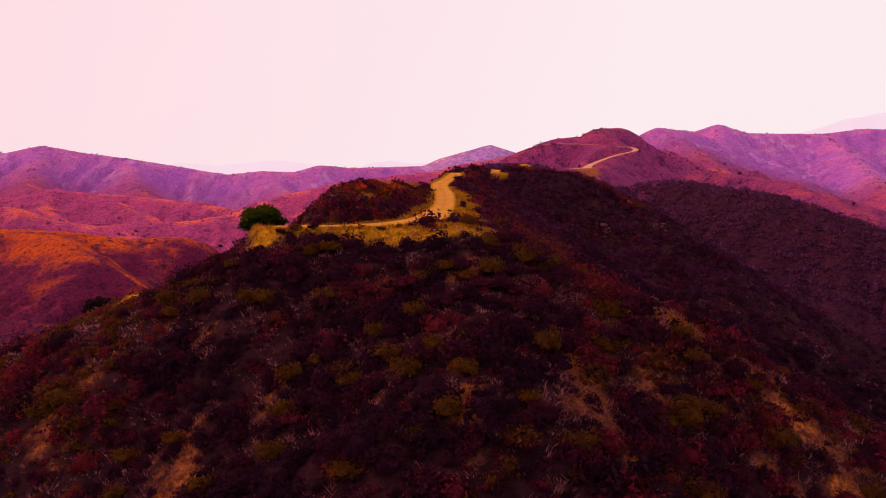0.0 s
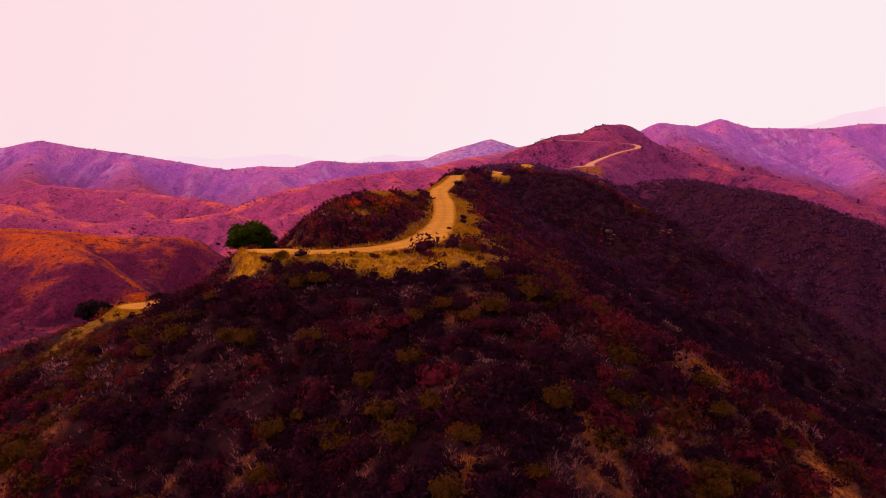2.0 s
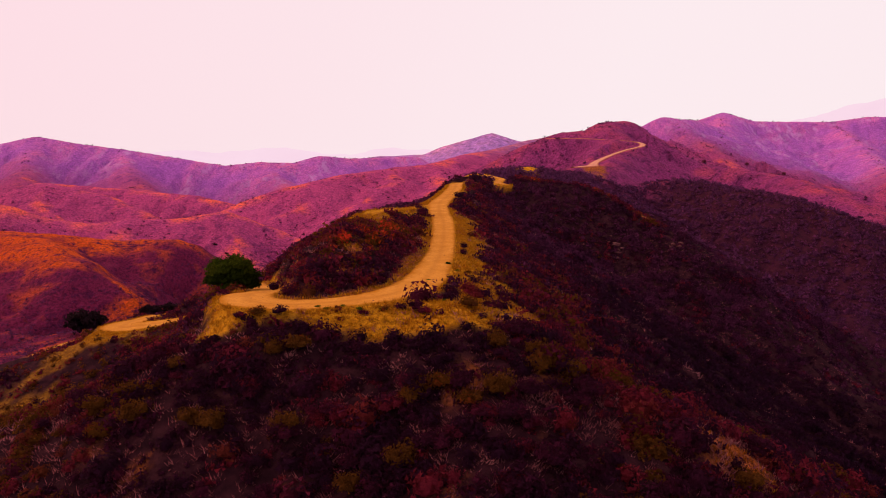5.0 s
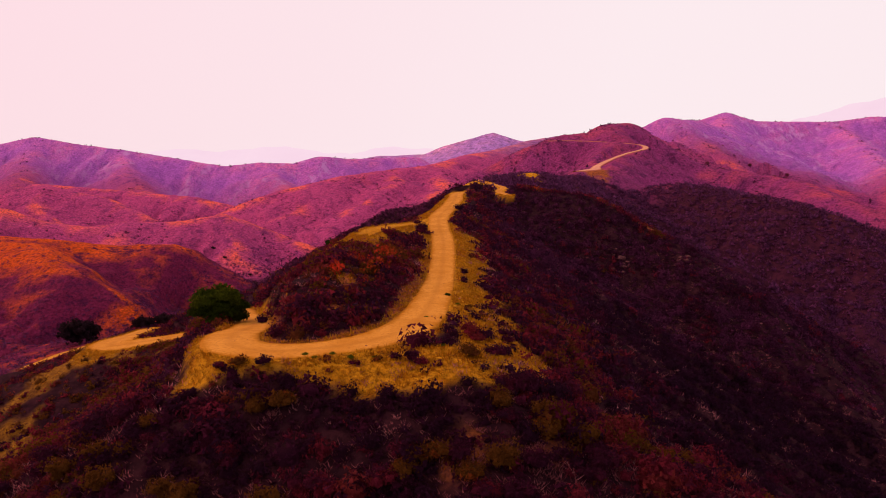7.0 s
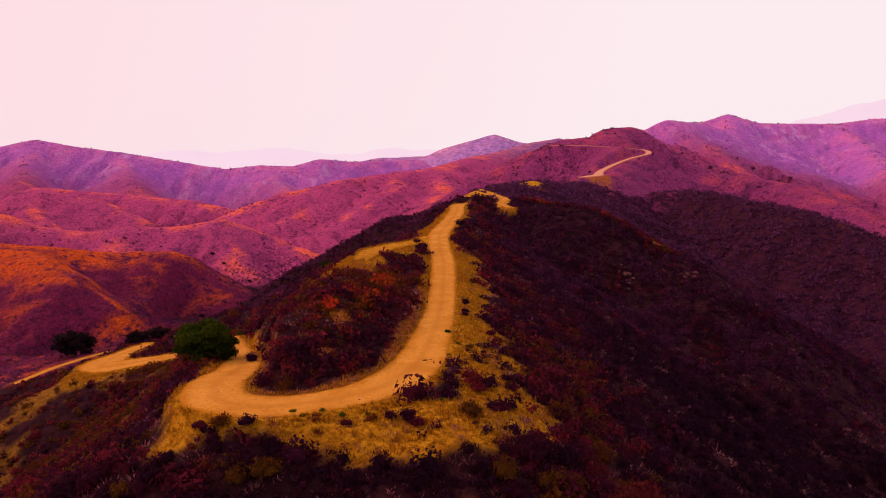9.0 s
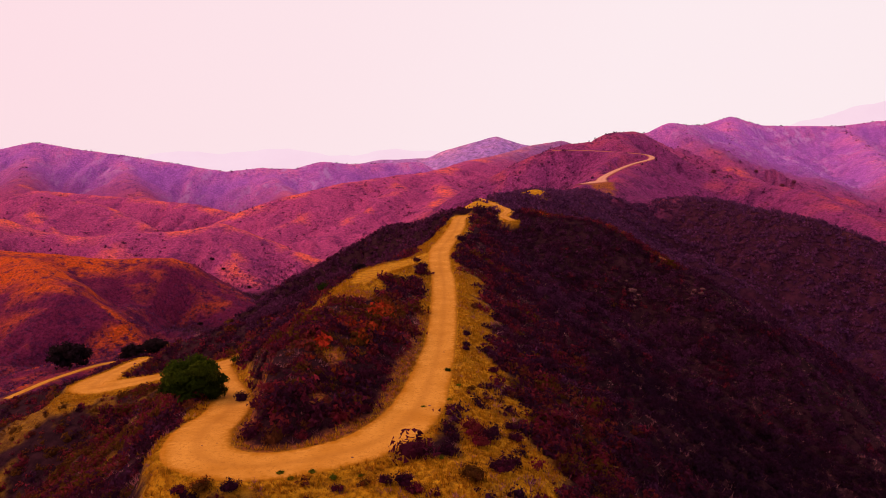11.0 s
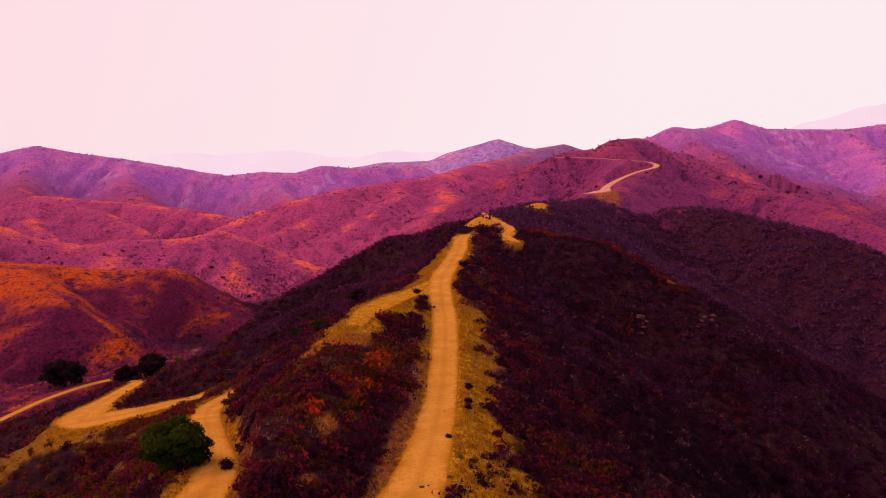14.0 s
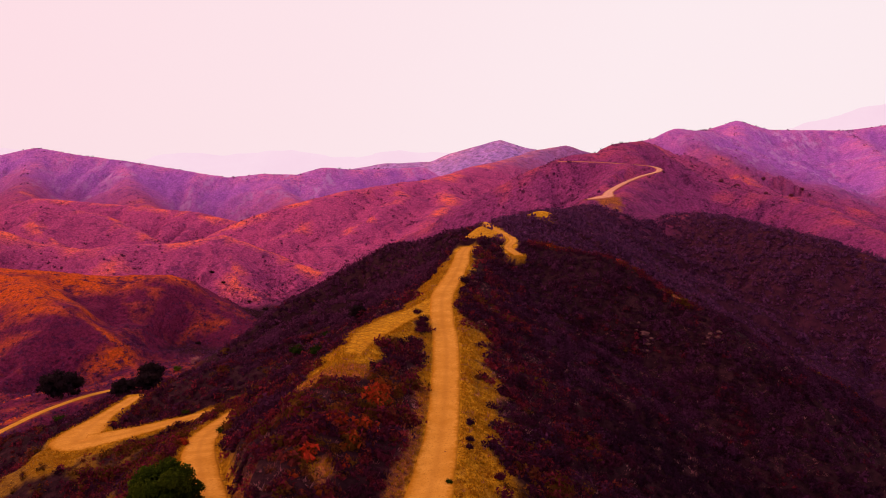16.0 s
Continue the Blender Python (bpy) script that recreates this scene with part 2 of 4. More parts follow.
def land(x, y):
    """Ground height, the cover weights (with dryness last) and the distance from the road at each place."""
    x, y = np.asarray(x, float), np.asarray(y, float)
    wx = x + 5 * fbm(x + 300, y, 45, 2) * smooth(40, 200, np.abs(x) + np.abs(y - 150) * 0.5)
    wy = y + 5 * fbm(x, y + 700, 45, 2) * smooth(40, 200, np.abs(x) + np.abs(y - 150) * 0.5)
    k = 2.2
    total = np.exp((22 - 60) / k) * np.ones(x.shape)
    cover = [total.copy() if c == 0 else np.full(x.shape, 1e-30) for c in range(6)]
    crest = np.full(x.shape, 1e9)
    dry_w = np.zeros(x.shape)
    for pts, left, right, r, c in RIDGES:
        line = np.array(pts, float)
        d, (z,), side, arc = near_line(wx, wy, line)
        s = np.where(side > 0, left, right)
        h = z - s * (np.sqrt(d * d + r * r) - r)
        rel = np.sqrt(d * d + r * r) - r
        # gullies that run down the slope from the crest
        deep, wide = ((0.10, 17), (0.22, 38), (0.24, 30), (0.24, 34), (0.10, 150), (0.24, 34))[c]
        g = 1 - 2.4 * np.abs(gnoise(arc / wide + 0.35 * fbm(wx, wy, 30, 2) + line[0, 0], side * 3.7 + d / (wide * 5)))
        g2 = 1 - 2.4 * np.abs(gnoise(2.3 * arc / wide + 0.5 * fbm(wx + 9, wy, 18, 2) + line[0, 1], side * 5.1 + d / (wide * 3)))
        h = h - np.minimum(rel * deep, 14) * (g + 0.4 * g2) * smooth(2, 25, rel)
        w = np.exp(np.clip((h - 60) / k, -200, 200))
        total = total + w
        cover[c] = cover[c] + w
        dry_w = dry_w + w * np.exp(-rel / (15 if c in (1, 5) else 30)) * (1.15 - 0.75 * smooth(-0.2, 0.9, g))
        crest = np.minimum(crest, rel)
    z = 60 + k * np.log(total)
    dry = dry_w / total
    dry = dry + cover[1] / total * (0.48 * smooth(42, 64, z + 12 * fbm(x, y, 30, 3)) + 0.45 * fbm(x * 0.5, y * 1.6, 20, 4) - 0.5 * dry)
    rough = smooth(380, 560, y + 0.8 * np.abs(x)) * (1 - smooth(1700, 2000, y))
    warp_x, warp_y = x + 14 * fbm(x, y + 90, 70, 3), y + 14 * fbm(x - 50, y, 70, 3)
    spurs = np.abs(gnoise(warp_x / 62, warp_y / 62)) + 0.5 * np.abs(gnoise(warp_x / 29 + 7, warp_y / 29)) + 0.26 * np.abs(gnoise(warp_x / 14, warp_y / 14 + 3)) + 0.14 * np.abs(gnoise(warp_x / 7, warp_y / 7))
    z = z + rough * np.minimum(2 + crest * 0.30, 11 + 5 * smooth(1050, 1200, y)) * (spurs - 0.42) * smooth(0, 14, crest)
    z = z + rough * 0.8 * fbm(x + 31, y, 11, 3)
    z = z + 0.35 * fbm(x, y, 9, 3) * smooth(3, 10, crest)
    west = np.interp(y, (240, 275, 318, 350, 385), (2, 5, 11, 18, 32)) - x       # the ridge falls off steeply to the west
    z = z - 7 * smooth(5, 15, west) * (1 - smooth(40, 85, west)) * smooth(246, 275, y) * (1 - smooth(395, 435, y))
    # far covers shift with distance, from rose to faint, imitating thicker haze
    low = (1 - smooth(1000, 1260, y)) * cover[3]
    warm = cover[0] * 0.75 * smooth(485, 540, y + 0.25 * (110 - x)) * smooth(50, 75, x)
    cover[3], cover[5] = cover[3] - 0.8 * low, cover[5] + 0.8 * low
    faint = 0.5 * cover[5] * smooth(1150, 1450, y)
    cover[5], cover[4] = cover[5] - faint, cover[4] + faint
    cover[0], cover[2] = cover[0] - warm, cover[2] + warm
    tot = sum(cover)
    z = z + 1.0 * np.exp(-((y - 98.6 - 0.9 * fbm(x, y, 9, 2)) / 1.7) ** 2) * smooth(-26, -23, x) * (1 - smooth(-7, -1, x))     # low bank along the terrace
    road_d = np.full(x.shape, 1e9)
    for line in ROADS[::-1]:
        near = (x > line[:, 0].min() - 20) & (x < line[:, 0].max() + 20) & (y > line[:, 1].min() - 20) & (y < line[:, 1].max() + 20)
        if near.any():
            d, (rz, hw), _, _ = near_line(x[near], y[near], line)
            e = d - hw
            m = smooth(1.5, 14.0, e) if line is ROADS[1] else (smooth(2.5, 9, e) if line is ROADS[2] else smooth(0.7, np.where(x[near] < -44, 9.0, 3.2), e))
            z[near] = rz * (1 - m) + z[near] * m
            road_d[near] = np.minimum(road_d[near], e)
    return z, [c / tot for c in cover] + [dry], road_d


SPURS = [np.array(p, float) for p in ([(24.5, 81, 0), (28.7, 79.8, 0), (31.5, 74.9, 0), (35.5, 69.1, 0), (37.5, 63, 0), (39, 52, 0)], [(62, 266, 0), (74, 262, 0), (90, 272, 0), (110, 285, 0), (124, 287, 0)],
                                      [(-13.2, 117, 0), (-13.3, 124, 0), (-13, 131, 0)], [(-16.5, 163, 0), (-16, 172, 0), (-14.5, 186, 0), (-9, 203, 0), (-4.5, 220, 0), (-4, 232, 0)],
                                      [(12.4, 70, 0), (13.6, 64.1, 0), (14.4, 61.2, 0), (16, 57, 0)], [(1.2, 60.5, 0), (1.7, 57, 0), (2.2, 52, 0)], [(-44, 80, 0), (-43, 74, 0)], [(-25.4, 69, 0), (-24, 61, 0)])]


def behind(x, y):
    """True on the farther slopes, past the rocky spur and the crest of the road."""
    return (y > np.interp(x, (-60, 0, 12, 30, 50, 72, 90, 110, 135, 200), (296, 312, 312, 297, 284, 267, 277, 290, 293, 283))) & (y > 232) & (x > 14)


def grassy(x, y, road_d, cover):
    """How much dry grass (0 to 1) covers the ground."""
    n = fbm(x, y, 7, 4)
    n2 = fbm(x + 40, y - 70, 16, 3)
    verge = (1 - smooth(0.6, 2.2, road_d + 2.2 * n)) * (1 - 0.95 * smooth(566, 580, y)) * (1 - 0.8 * smooth(108, 116, -x))
    bank = (x > -26) & (x < -1.5) & (y > 106.5) & (y < 196)
    verge = np.where(bank, np.maximum(1 - smooth(0.2, 1.0, road_d + 1.5 * n), 0.7 * (1 - smooth(1.6, 2.8, road_d + 1.6 * n))), verge)
    front = smooth(-28, -25.5, x + 3 * n) * (1 - smooth(5, 9, x + 5 * n)) * smooth(-0.8, 1.2, y - np.interp(x, (-25, -20, -16, -12, -7, 0, 4, 9), (98.8, 97.8, 96.4, 97.0, 94.6, 92.8, 93.8, 96.5)) + 3 * n + n2) * (1 - smooth(104, 106, y))
    strip = smooth(2, 3, x) * (1 - smooth(6 + 3 * (y < 128), 10.5 + 3 * (y < 128), x + 5 * n)) * smooth(97, 100, y) * (1 - smooth(190, 215, y)) * (1 - 0.8 * smooth(0.15, 0.4, fbm(x + 3, y * 0.6, 5, 3)) * smooth(4.5, 6.5, x))
    top = (1 - smooth(7, 10, np.hypot((x + 10) * 0.9, y - 208) + 4 * n)) + (1 - smooth(7, 11, np.hypot(x - 12, (y - 330) * 0.45) + 4 * n)) + (1 - smooth(4, 7, np.hypot(x - 45, (y - 398) * 0.6) + 4 * n)) + (1 - smooth(8, 13, np.hypot(x - 107, (y - 548) * 0.5) + 5 * n))
    west = smooth(-9, -6, x) * (1 - smooth(-2, 1, x)) * smooth(212, 218, y) * (1 - smooth(272, 284, y)) * smooth(-0.6, -0.3, n)
    bench = 0.75 * (1 - smooth(6.5, 12, np.hypot(x + 87, (y - 211) * 0.8) + 8 * n))
    crestgrass = 0
    for sp, wide in zip(SPURS, (0.3, -0.2, -1.1, 4.8, -0.3, -0.3, -0.3, -0.2)):
        m = (x > sp[:, 0].min() - 12) & (x < sp[:, 0].max() + 12) & (y > sp[:, 1].min() - 12) & (y < sp[:, 1].max() + 12)
        e = np.full(x.shape, 99.0)
        if m.any():
            e[m] = near_line(x[m], y[m], sp)[0]
        crestgrass = np.maximum(crestgrass, (1 - smooth(wide, wide + 1.6, e + 4.5 * n + 2 * n2)) * (1 - 0.38 * ((y < 90) & (x < 20))))
    near = smooth(0.36, 0.62, fbm(x + 7, 0.6 * y, 6, 4) + 0.12 * smooth(0, 30, x) + 0.3 * n + 0.16 * smooth(8, 22, x)) * (1 - smooth(84, 92, y)) * 0.46
    left = smooth(33, 48, -x) * (1 - smooth(200, 235, y)) * smooth(104, 120, y) * (1 - smooth(125, 160, -x)) * smooth(0.0, 0.35, n2 + 0.5 * n) * 0.40
    return np.clip(np.maximum.reduce([verge, front, strip, top, west, bench, crestgrass, near, left]), 0, 1)


# ---- materials ----
def material(name, rough=0.9):
    m = bpy.data.materials.new(name)
    m.use_nodes = True
    n, l = m.node_tree.nodes, m.node_tree.links
    b = n["Principled BSDF"]
    b.inputs["Roughness"].default_value = rough
    b.inputs["Specular IOR Level"].default_value = 0.02
    return m, n, l, b


def mix_of(n, l, fac, a, b):
    m = n.new("ShaderNodeMix")
    m.data_type = "RGBA"
    for sock, v in ((m.inputs["Factor"], fac), (m.inputs[6], a), (m.inputs[7], b)):
        if isinstance(v, (int, float)):
            sock.default_value = v
        elif isinstance(v, tuple):
            sock.default_value = (*v, 1)
        else:
            l.new(v, sock)
    return m.outputs[2]


def noise_of(n, l, scale, detail=4, lo=0.35, hi=0.65, rough=0.6):
    tc = n.new("ShaderNodeNewGeometry")
    t = n.new("ShaderNodeTexNoise")
    t.inputs["Scale"].default_value, t.inputs["Detail"].default_value, t.inputs["Roughness"].default_value = scale, detail, rough
    l.new(tc.outputs["Position"], t.inputs["Vector"])
    r = n.new("ShaderNodeMapRange")
    r.inputs["From Min"].default_value, r.inputs["From Max"].default_value = lo, hi
    l.new(t.outputs["Fac"], r.inputs["Value"])
    return r.outputs[0]


def attr(n, name):
    a = n.new("ShaderNodeAttribute")
    a.attribute_name = name
    return a.outputs["Fac"]


def bump(n, l, b, height, strength, dist):
    u = n.new("ShaderNodeBump")
    u.inputs["Strength"].default_value, u.inputs["Distance"].default_value = strength, dist
    l.new(height, u.inputs["Height"])
    l.new(u.outputs[0], b.inputs["Normal"])


GROUND, n, l, b = material("hillside_soil_and_scrub", 0.95)
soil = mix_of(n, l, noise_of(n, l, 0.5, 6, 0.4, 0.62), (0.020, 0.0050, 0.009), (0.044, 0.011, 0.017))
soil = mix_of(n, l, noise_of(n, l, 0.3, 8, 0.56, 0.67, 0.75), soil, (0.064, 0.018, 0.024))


def dry_mix(scale, lo, hi, wet, dry_col, spots, spot_scale):
    """Dry grass on the crests, scrub below, and dark spots of brush."""
    add = n.new("ShaderNodeMath")
    add.operation = "MULTIPLY_ADD"
    l.new(noise_of(n, l, scale, 8, 0.3, 0.7), add.inputs[0])
    add.inputs[1].default_value = 0.9
    l.new(attr(n, "dry"), add.inputs[2])
    mr = n.new("ShaderNodeMapRange")
    mr.inputs["From Min"].default_value, mr.inputs["From Max"].default_value = lo, hi
    l.new(add.outputs[0], mr.inputs["Value"])
    c = mix_of(n, l, mr.outputs[0], wet, dry_col)
    c = mix_of(n, l, noise_of(n, l, 0.045, 8, 0.53, 0.62, 0.8), c, spots)
    c = mix_of(n, l, noise_of(n, l, spot_scale, 6, 0.53, 0.61, 0.8), c, spots)
    hsv = n.new("ShaderNodeHueSaturation")
    mr2 = n.new("ShaderNodeMapRange")
    mr2.inputs["From Min"].default_value, mr2.inputs["From Max"].default_value = 0.0, 1.0
    mr2.inputs["To Min"].default_value, mr2.inputs["To Max"].default_value = 0.50, 1.50
    l.new(noise_of(n, l, spot_scale * 2.6, 5, 0.36, 0.64, 0.85), mr2.inputs["Value"])
    l.new(mr2.outputs[0], hsv.inputs["Value"])
    l.new(c, hsv.inputs["Color"])
    return hsv.outputs[0]


# mauve, purple and rose in these covers imitate haze thickening with distance
hazed_scrub = dry_mix(0.025, 0.80, 1.6, (0.31, 0.042, 0.165), (0.55, 0.070, 0.125), (0.15, 0.024, 0.095), 0.22)
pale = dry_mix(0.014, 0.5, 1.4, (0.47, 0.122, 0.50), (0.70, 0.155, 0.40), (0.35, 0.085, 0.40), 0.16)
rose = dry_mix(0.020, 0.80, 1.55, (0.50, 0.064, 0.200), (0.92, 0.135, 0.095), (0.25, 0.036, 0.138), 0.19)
face = n.new("ShaderNodeVectorMath")             # bare cliffs with upright streaks
face.operation = "MULTIPLY"
face.inputs[1].default_value = (1.0, 0.6, 0.22)
l.new(n.new("ShaderNodeNewGeometry").outputs["Position"], face.inputs[0])
streak = n.new("ShaderNodeTexNoise")
streak.inputs["Scale"].default_value, streak.inputs["Detail"].default_value, streak.inputs["Roughness"].default_value = 0.07, 7, 0.75
l.new(face.outputs[0], streak.inputs["Vector"])
cliff = n.new("ShaderNodeMapRange")
cliff.inputs["From Min"].default_value, cliff.inputs["From Max"].default_value = 0.52, 0.60
l.new(streak.outputs["Fac"], cliff.inputs["Value"])
where = n.new("ShaderNodeMath")
where.operation = "MULTIPLY"
l.new(cliff.outputs[0], where.inputs[0])
l.new(noise_of(n, l, 0.007, 5, 0.44, 0.54), where.inputs[1])
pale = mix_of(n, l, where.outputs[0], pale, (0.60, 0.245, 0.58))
hill = dry_mix(0.022, 0.62, 1.15, (0.20, 0.018, 0.066), (0.68, 0.088, 0.016), (0.10, 0.013, 0.056), 0.25)
grass_near = mix_of(n, l, noise_of(n, l, 0.5, 6), (0.50, 0.180, 0.006), (0.76, 0.335, 0.015))
grass_near = mix_of(n, l, noise_of(n, l, 1.6, 7, 0.47, 0.66, 0.7), grass_near, (0.17, 0.050, 0.007))
grass_near = mix_of(n, l, noise_of(n, l, 9.0, 3, 0.55, 0.75), grass_near, (0.24, 0.075, 0.006))
base = mix_of(n, l, attr(n, "hazed_scrub"), soil, hazed_scrub)
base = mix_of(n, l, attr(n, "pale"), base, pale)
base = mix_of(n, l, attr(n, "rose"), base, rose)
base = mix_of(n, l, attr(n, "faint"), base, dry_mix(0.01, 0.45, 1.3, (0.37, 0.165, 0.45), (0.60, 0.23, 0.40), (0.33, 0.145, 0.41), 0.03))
base = mix_of(n, l, attr(n, "hills"), base, hill)
base = mix_of(n, l, attr(n, "grass"), base, grass_near)
rust = mix_of(n, l, noise_of(n, l, 1.1, 6, 0.4, 0.6, 0.8), (0.11, 0.022, 0.024), (0.66, 0.175, 0.040))
base = mix_of(n, l, attr(n, "rust"), base, rust)
l.new(base, b.inputs["Base Color"])
bump(n, l, b, noise_of(n, l, 1.2, 8, 0, 1, 0.75), 0.9, 0.8)
fine = b.inputs["Normal"].links[0].from_node
coarse = n.new("ShaderNodeBump")                 # rills and brush on the far slopes
coarse.inputs["Distance"].default_value = 5.0
far_mask = n.new("ShaderNodeMath")
far_mask.use_clamp = True
l.new(attr(n, "hazed_scrub"), far_mask.inputs[0])
l.new(attr(n, "hills"), far_mask.inputs[1])
far_more = n.new("ShaderNodeMath")
far_more.use_clamp = True
l.new(far_mask.outputs[0], far_more.inputs[0])
l.new(attr(n, "pale"), far_more.inputs[1])
far_all = n.new("ShaderNodeMath")
far_all.use_clamp = True
l.new(far_more.outputs[0], far_all.inputs[0])
l.new(attr(n, "rose"), far_all.inputs[1])
l.new(far_all.outputs[0], coarse.inputs["Strength"])
l.new(noise_of(n, l, 0.11, 8, 0, 1, 0.72), coarse.inputs["Height"])
l.new(coarse.outputs[0], fine.inputs["Normal"])

def dirt(name, low, high, stain, verge):
    """Packed dirt with two worn wheel tracks, streaks along the way and edges that fray into the verge."""
    m, n, l, b = material(name, 0.95)
    base = mix_of(n, l, noise_of(n, l, 0.25, 6), low, high)
    base = mix_of(n, l, noise_of(n, l, 2.2, 6, 0.52, 0.72, 0.7), base, stain)
    base = mix_of(n, l, noise_of(n, l, 9.0, 3, 0.62, 0.70), base, tuple(0.6 * c for c in stain))
    across = attr(n, "across")
    away = n.new("ShaderNodeMath")
    away.operation = "ABSOLUTE"
    l.new(across, away.inputs[0])
    crown = n.new("ShaderNodeMapRange")              # the loose middle between the tracks
    crown.inputs["From Min"].default_value, crown.inputs["From Max"].default_value = 0.30, 0.05
    crown.inputs["To Max"].default_value = 0.40
    l.new(away.outputs[0], crown.inputs["Value"])
    base = mix_of(n, l, crown.outputs[0], base, stain)
    fray = n.new("ShaderNodeMath")
    fray.operation = "MULTIPLY_ADD"
    l.new(noise_of(n, l, 1.3, 6, 0.3, 0.7, 0.7), fray.inputs[0])
    fray.inputs[1].default_value = 0.55
    l.new(away.outputs[0], fray.inputs[2])
    edge = n.new("ShaderNodeMapRange")
    edge.inputs["From Min"].default_value, edge.inputs["From Max"].default_value = 1.02, 1.30
    l.new(fray.outputs[0], edge.inputs["Value"])
    base = mix_of(n, l, edge.outputs[0], base, verge)
    l.new(base, b.inputs["Base Color"])
    bump(n, l, b, noise_of(n, l, 4.0, 6, 0, 1), 0.6, 0.10)
    return m


ROAD = dirt("pale_packed_dirt", (0.50, 0.185, 0.020), (0.64, 0.265, 0.040), (0.40, 0.140, 0.018), (0.42, 0.145, 0.008))
# the road's dirt made paler and pinker, imitating haze over the far stretch
FAR_DIRT = dirt("hazed_pink_dirt", (0.58, 0.24, 0.15), (0.72, 0.32, 0.21), (0.52, 0.20, 0.13), (0.50, 0.15, 0.09))


def foliage(name, stops, rough=0.8):
    """Leaves whose colour follows the plant's tone and varies from spray to spray."""
    m, n, l, b = material(name, rough)
    ramp = n.new("ShaderNodeValToRGB")
    cr = ramp.color_ramp
    cr.elements[0].position, cr.elements[0].color = stops[0][0], (*stops[0][1], 1)
    cr.elements[1].position, cr.elements[1].color = stops[-1][0], (*stops[-1][1], 1)
    for pos, col in stops[1:-1]:
        cr.elements.new(pos).color = (*col, 1)
    l.new(attr(n, "tone"), ramp.inputs[0])
    rnd = n.new("ShaderNodeNewGeometry").outputs["Random Per Island"]
    hsv = n.new("ShaderNodeHueSaturation")
    mr = n.new("ShaderNodeMapRange")
    mr.inputs["To Min"].default_value, mr.inputs["To Max"].default_value = 0.62, 1.36
    l.new(rnd, mr.inputs["Value"])
    l.new(mr.outputs[0], hsv.inputs["Value"])
    l.new(ramp.outputs[0], hsv.inputs["Color"])
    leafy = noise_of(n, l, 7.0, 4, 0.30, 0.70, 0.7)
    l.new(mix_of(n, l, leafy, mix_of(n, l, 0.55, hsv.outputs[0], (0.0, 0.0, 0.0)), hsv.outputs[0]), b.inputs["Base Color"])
    bump(n, l, b, leafy, 0.9, 0.25)
    thin = n.new("ShaderNodeBsdfTranslucent")        # light that comes through the leaf
    l.new(b.inputs["Base Color"].links[0].from_socket, thin.inputs["Color"])
    both = n.new("ShaderNodeMixShader")
    both.inputs[0].default_value = 0.4
    l.new(b.outputs[0], both.inputs[1])
    l.new(thin.outputs[0], both.inputs[2])
    l.new(both.outputs[0], n["Material Output"].inputs["Surface"])
    return m


# tone 0.0 is lifted by imitated haze, 0.18 darkened for the shaded slope
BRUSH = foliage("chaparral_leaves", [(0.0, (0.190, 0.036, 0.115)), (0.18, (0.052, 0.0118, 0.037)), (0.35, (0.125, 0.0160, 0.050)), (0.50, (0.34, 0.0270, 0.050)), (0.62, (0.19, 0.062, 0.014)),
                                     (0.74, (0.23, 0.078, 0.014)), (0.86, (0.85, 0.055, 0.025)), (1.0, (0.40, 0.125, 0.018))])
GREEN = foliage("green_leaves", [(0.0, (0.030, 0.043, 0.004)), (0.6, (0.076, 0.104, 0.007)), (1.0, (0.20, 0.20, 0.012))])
# chaparral repeated in purple, imitating haze over the farther slopes
FARBRUSH = foliage("hazed_brush_leaves", [(0.0, (0.19, 0.046, 0.155)), (0.4, (0.24, 0.052, 0.150)), (0.7, (0.30, 0.060, 0.130)), (1.0, (0.36, 0.076, 0.095))])
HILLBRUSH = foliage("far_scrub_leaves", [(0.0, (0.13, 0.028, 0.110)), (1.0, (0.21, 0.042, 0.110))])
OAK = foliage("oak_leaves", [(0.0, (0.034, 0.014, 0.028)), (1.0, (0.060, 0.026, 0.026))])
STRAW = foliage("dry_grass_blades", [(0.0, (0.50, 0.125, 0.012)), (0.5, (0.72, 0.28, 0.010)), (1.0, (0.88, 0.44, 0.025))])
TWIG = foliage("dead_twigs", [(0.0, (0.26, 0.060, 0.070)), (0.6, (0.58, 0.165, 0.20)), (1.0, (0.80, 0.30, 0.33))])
BARK, n, l, b = material("bark", 0.9)
l.new(mix_of(n, l, noise_of(n, l, 6, 5), (0.05, 0.022, 0.016), (0.12, 0.055, 0.04)), b.inputs["Base Color"])
ROCK, n, l, b = material("weathered_rock", 0.9)
l.new(mix_of(n, l, noise_of(n, l, 1.5, 7), (0.06, 0.018, 0.022), (0.17, 0.060, 0.064)), b.inputs["Base Color"])
bump(n, l, b, noise_of(n, l, 5, 6, 0, 1), 0.6, 0.1)
FARHAZE, n, l, b = material("far_range", 1.0)          # a backdrop kilometres off; emission colour imitates the haze that all but hides it
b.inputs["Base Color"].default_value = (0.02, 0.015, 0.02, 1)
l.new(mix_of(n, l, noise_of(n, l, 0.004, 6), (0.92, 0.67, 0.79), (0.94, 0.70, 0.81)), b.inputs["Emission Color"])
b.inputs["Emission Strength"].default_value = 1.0

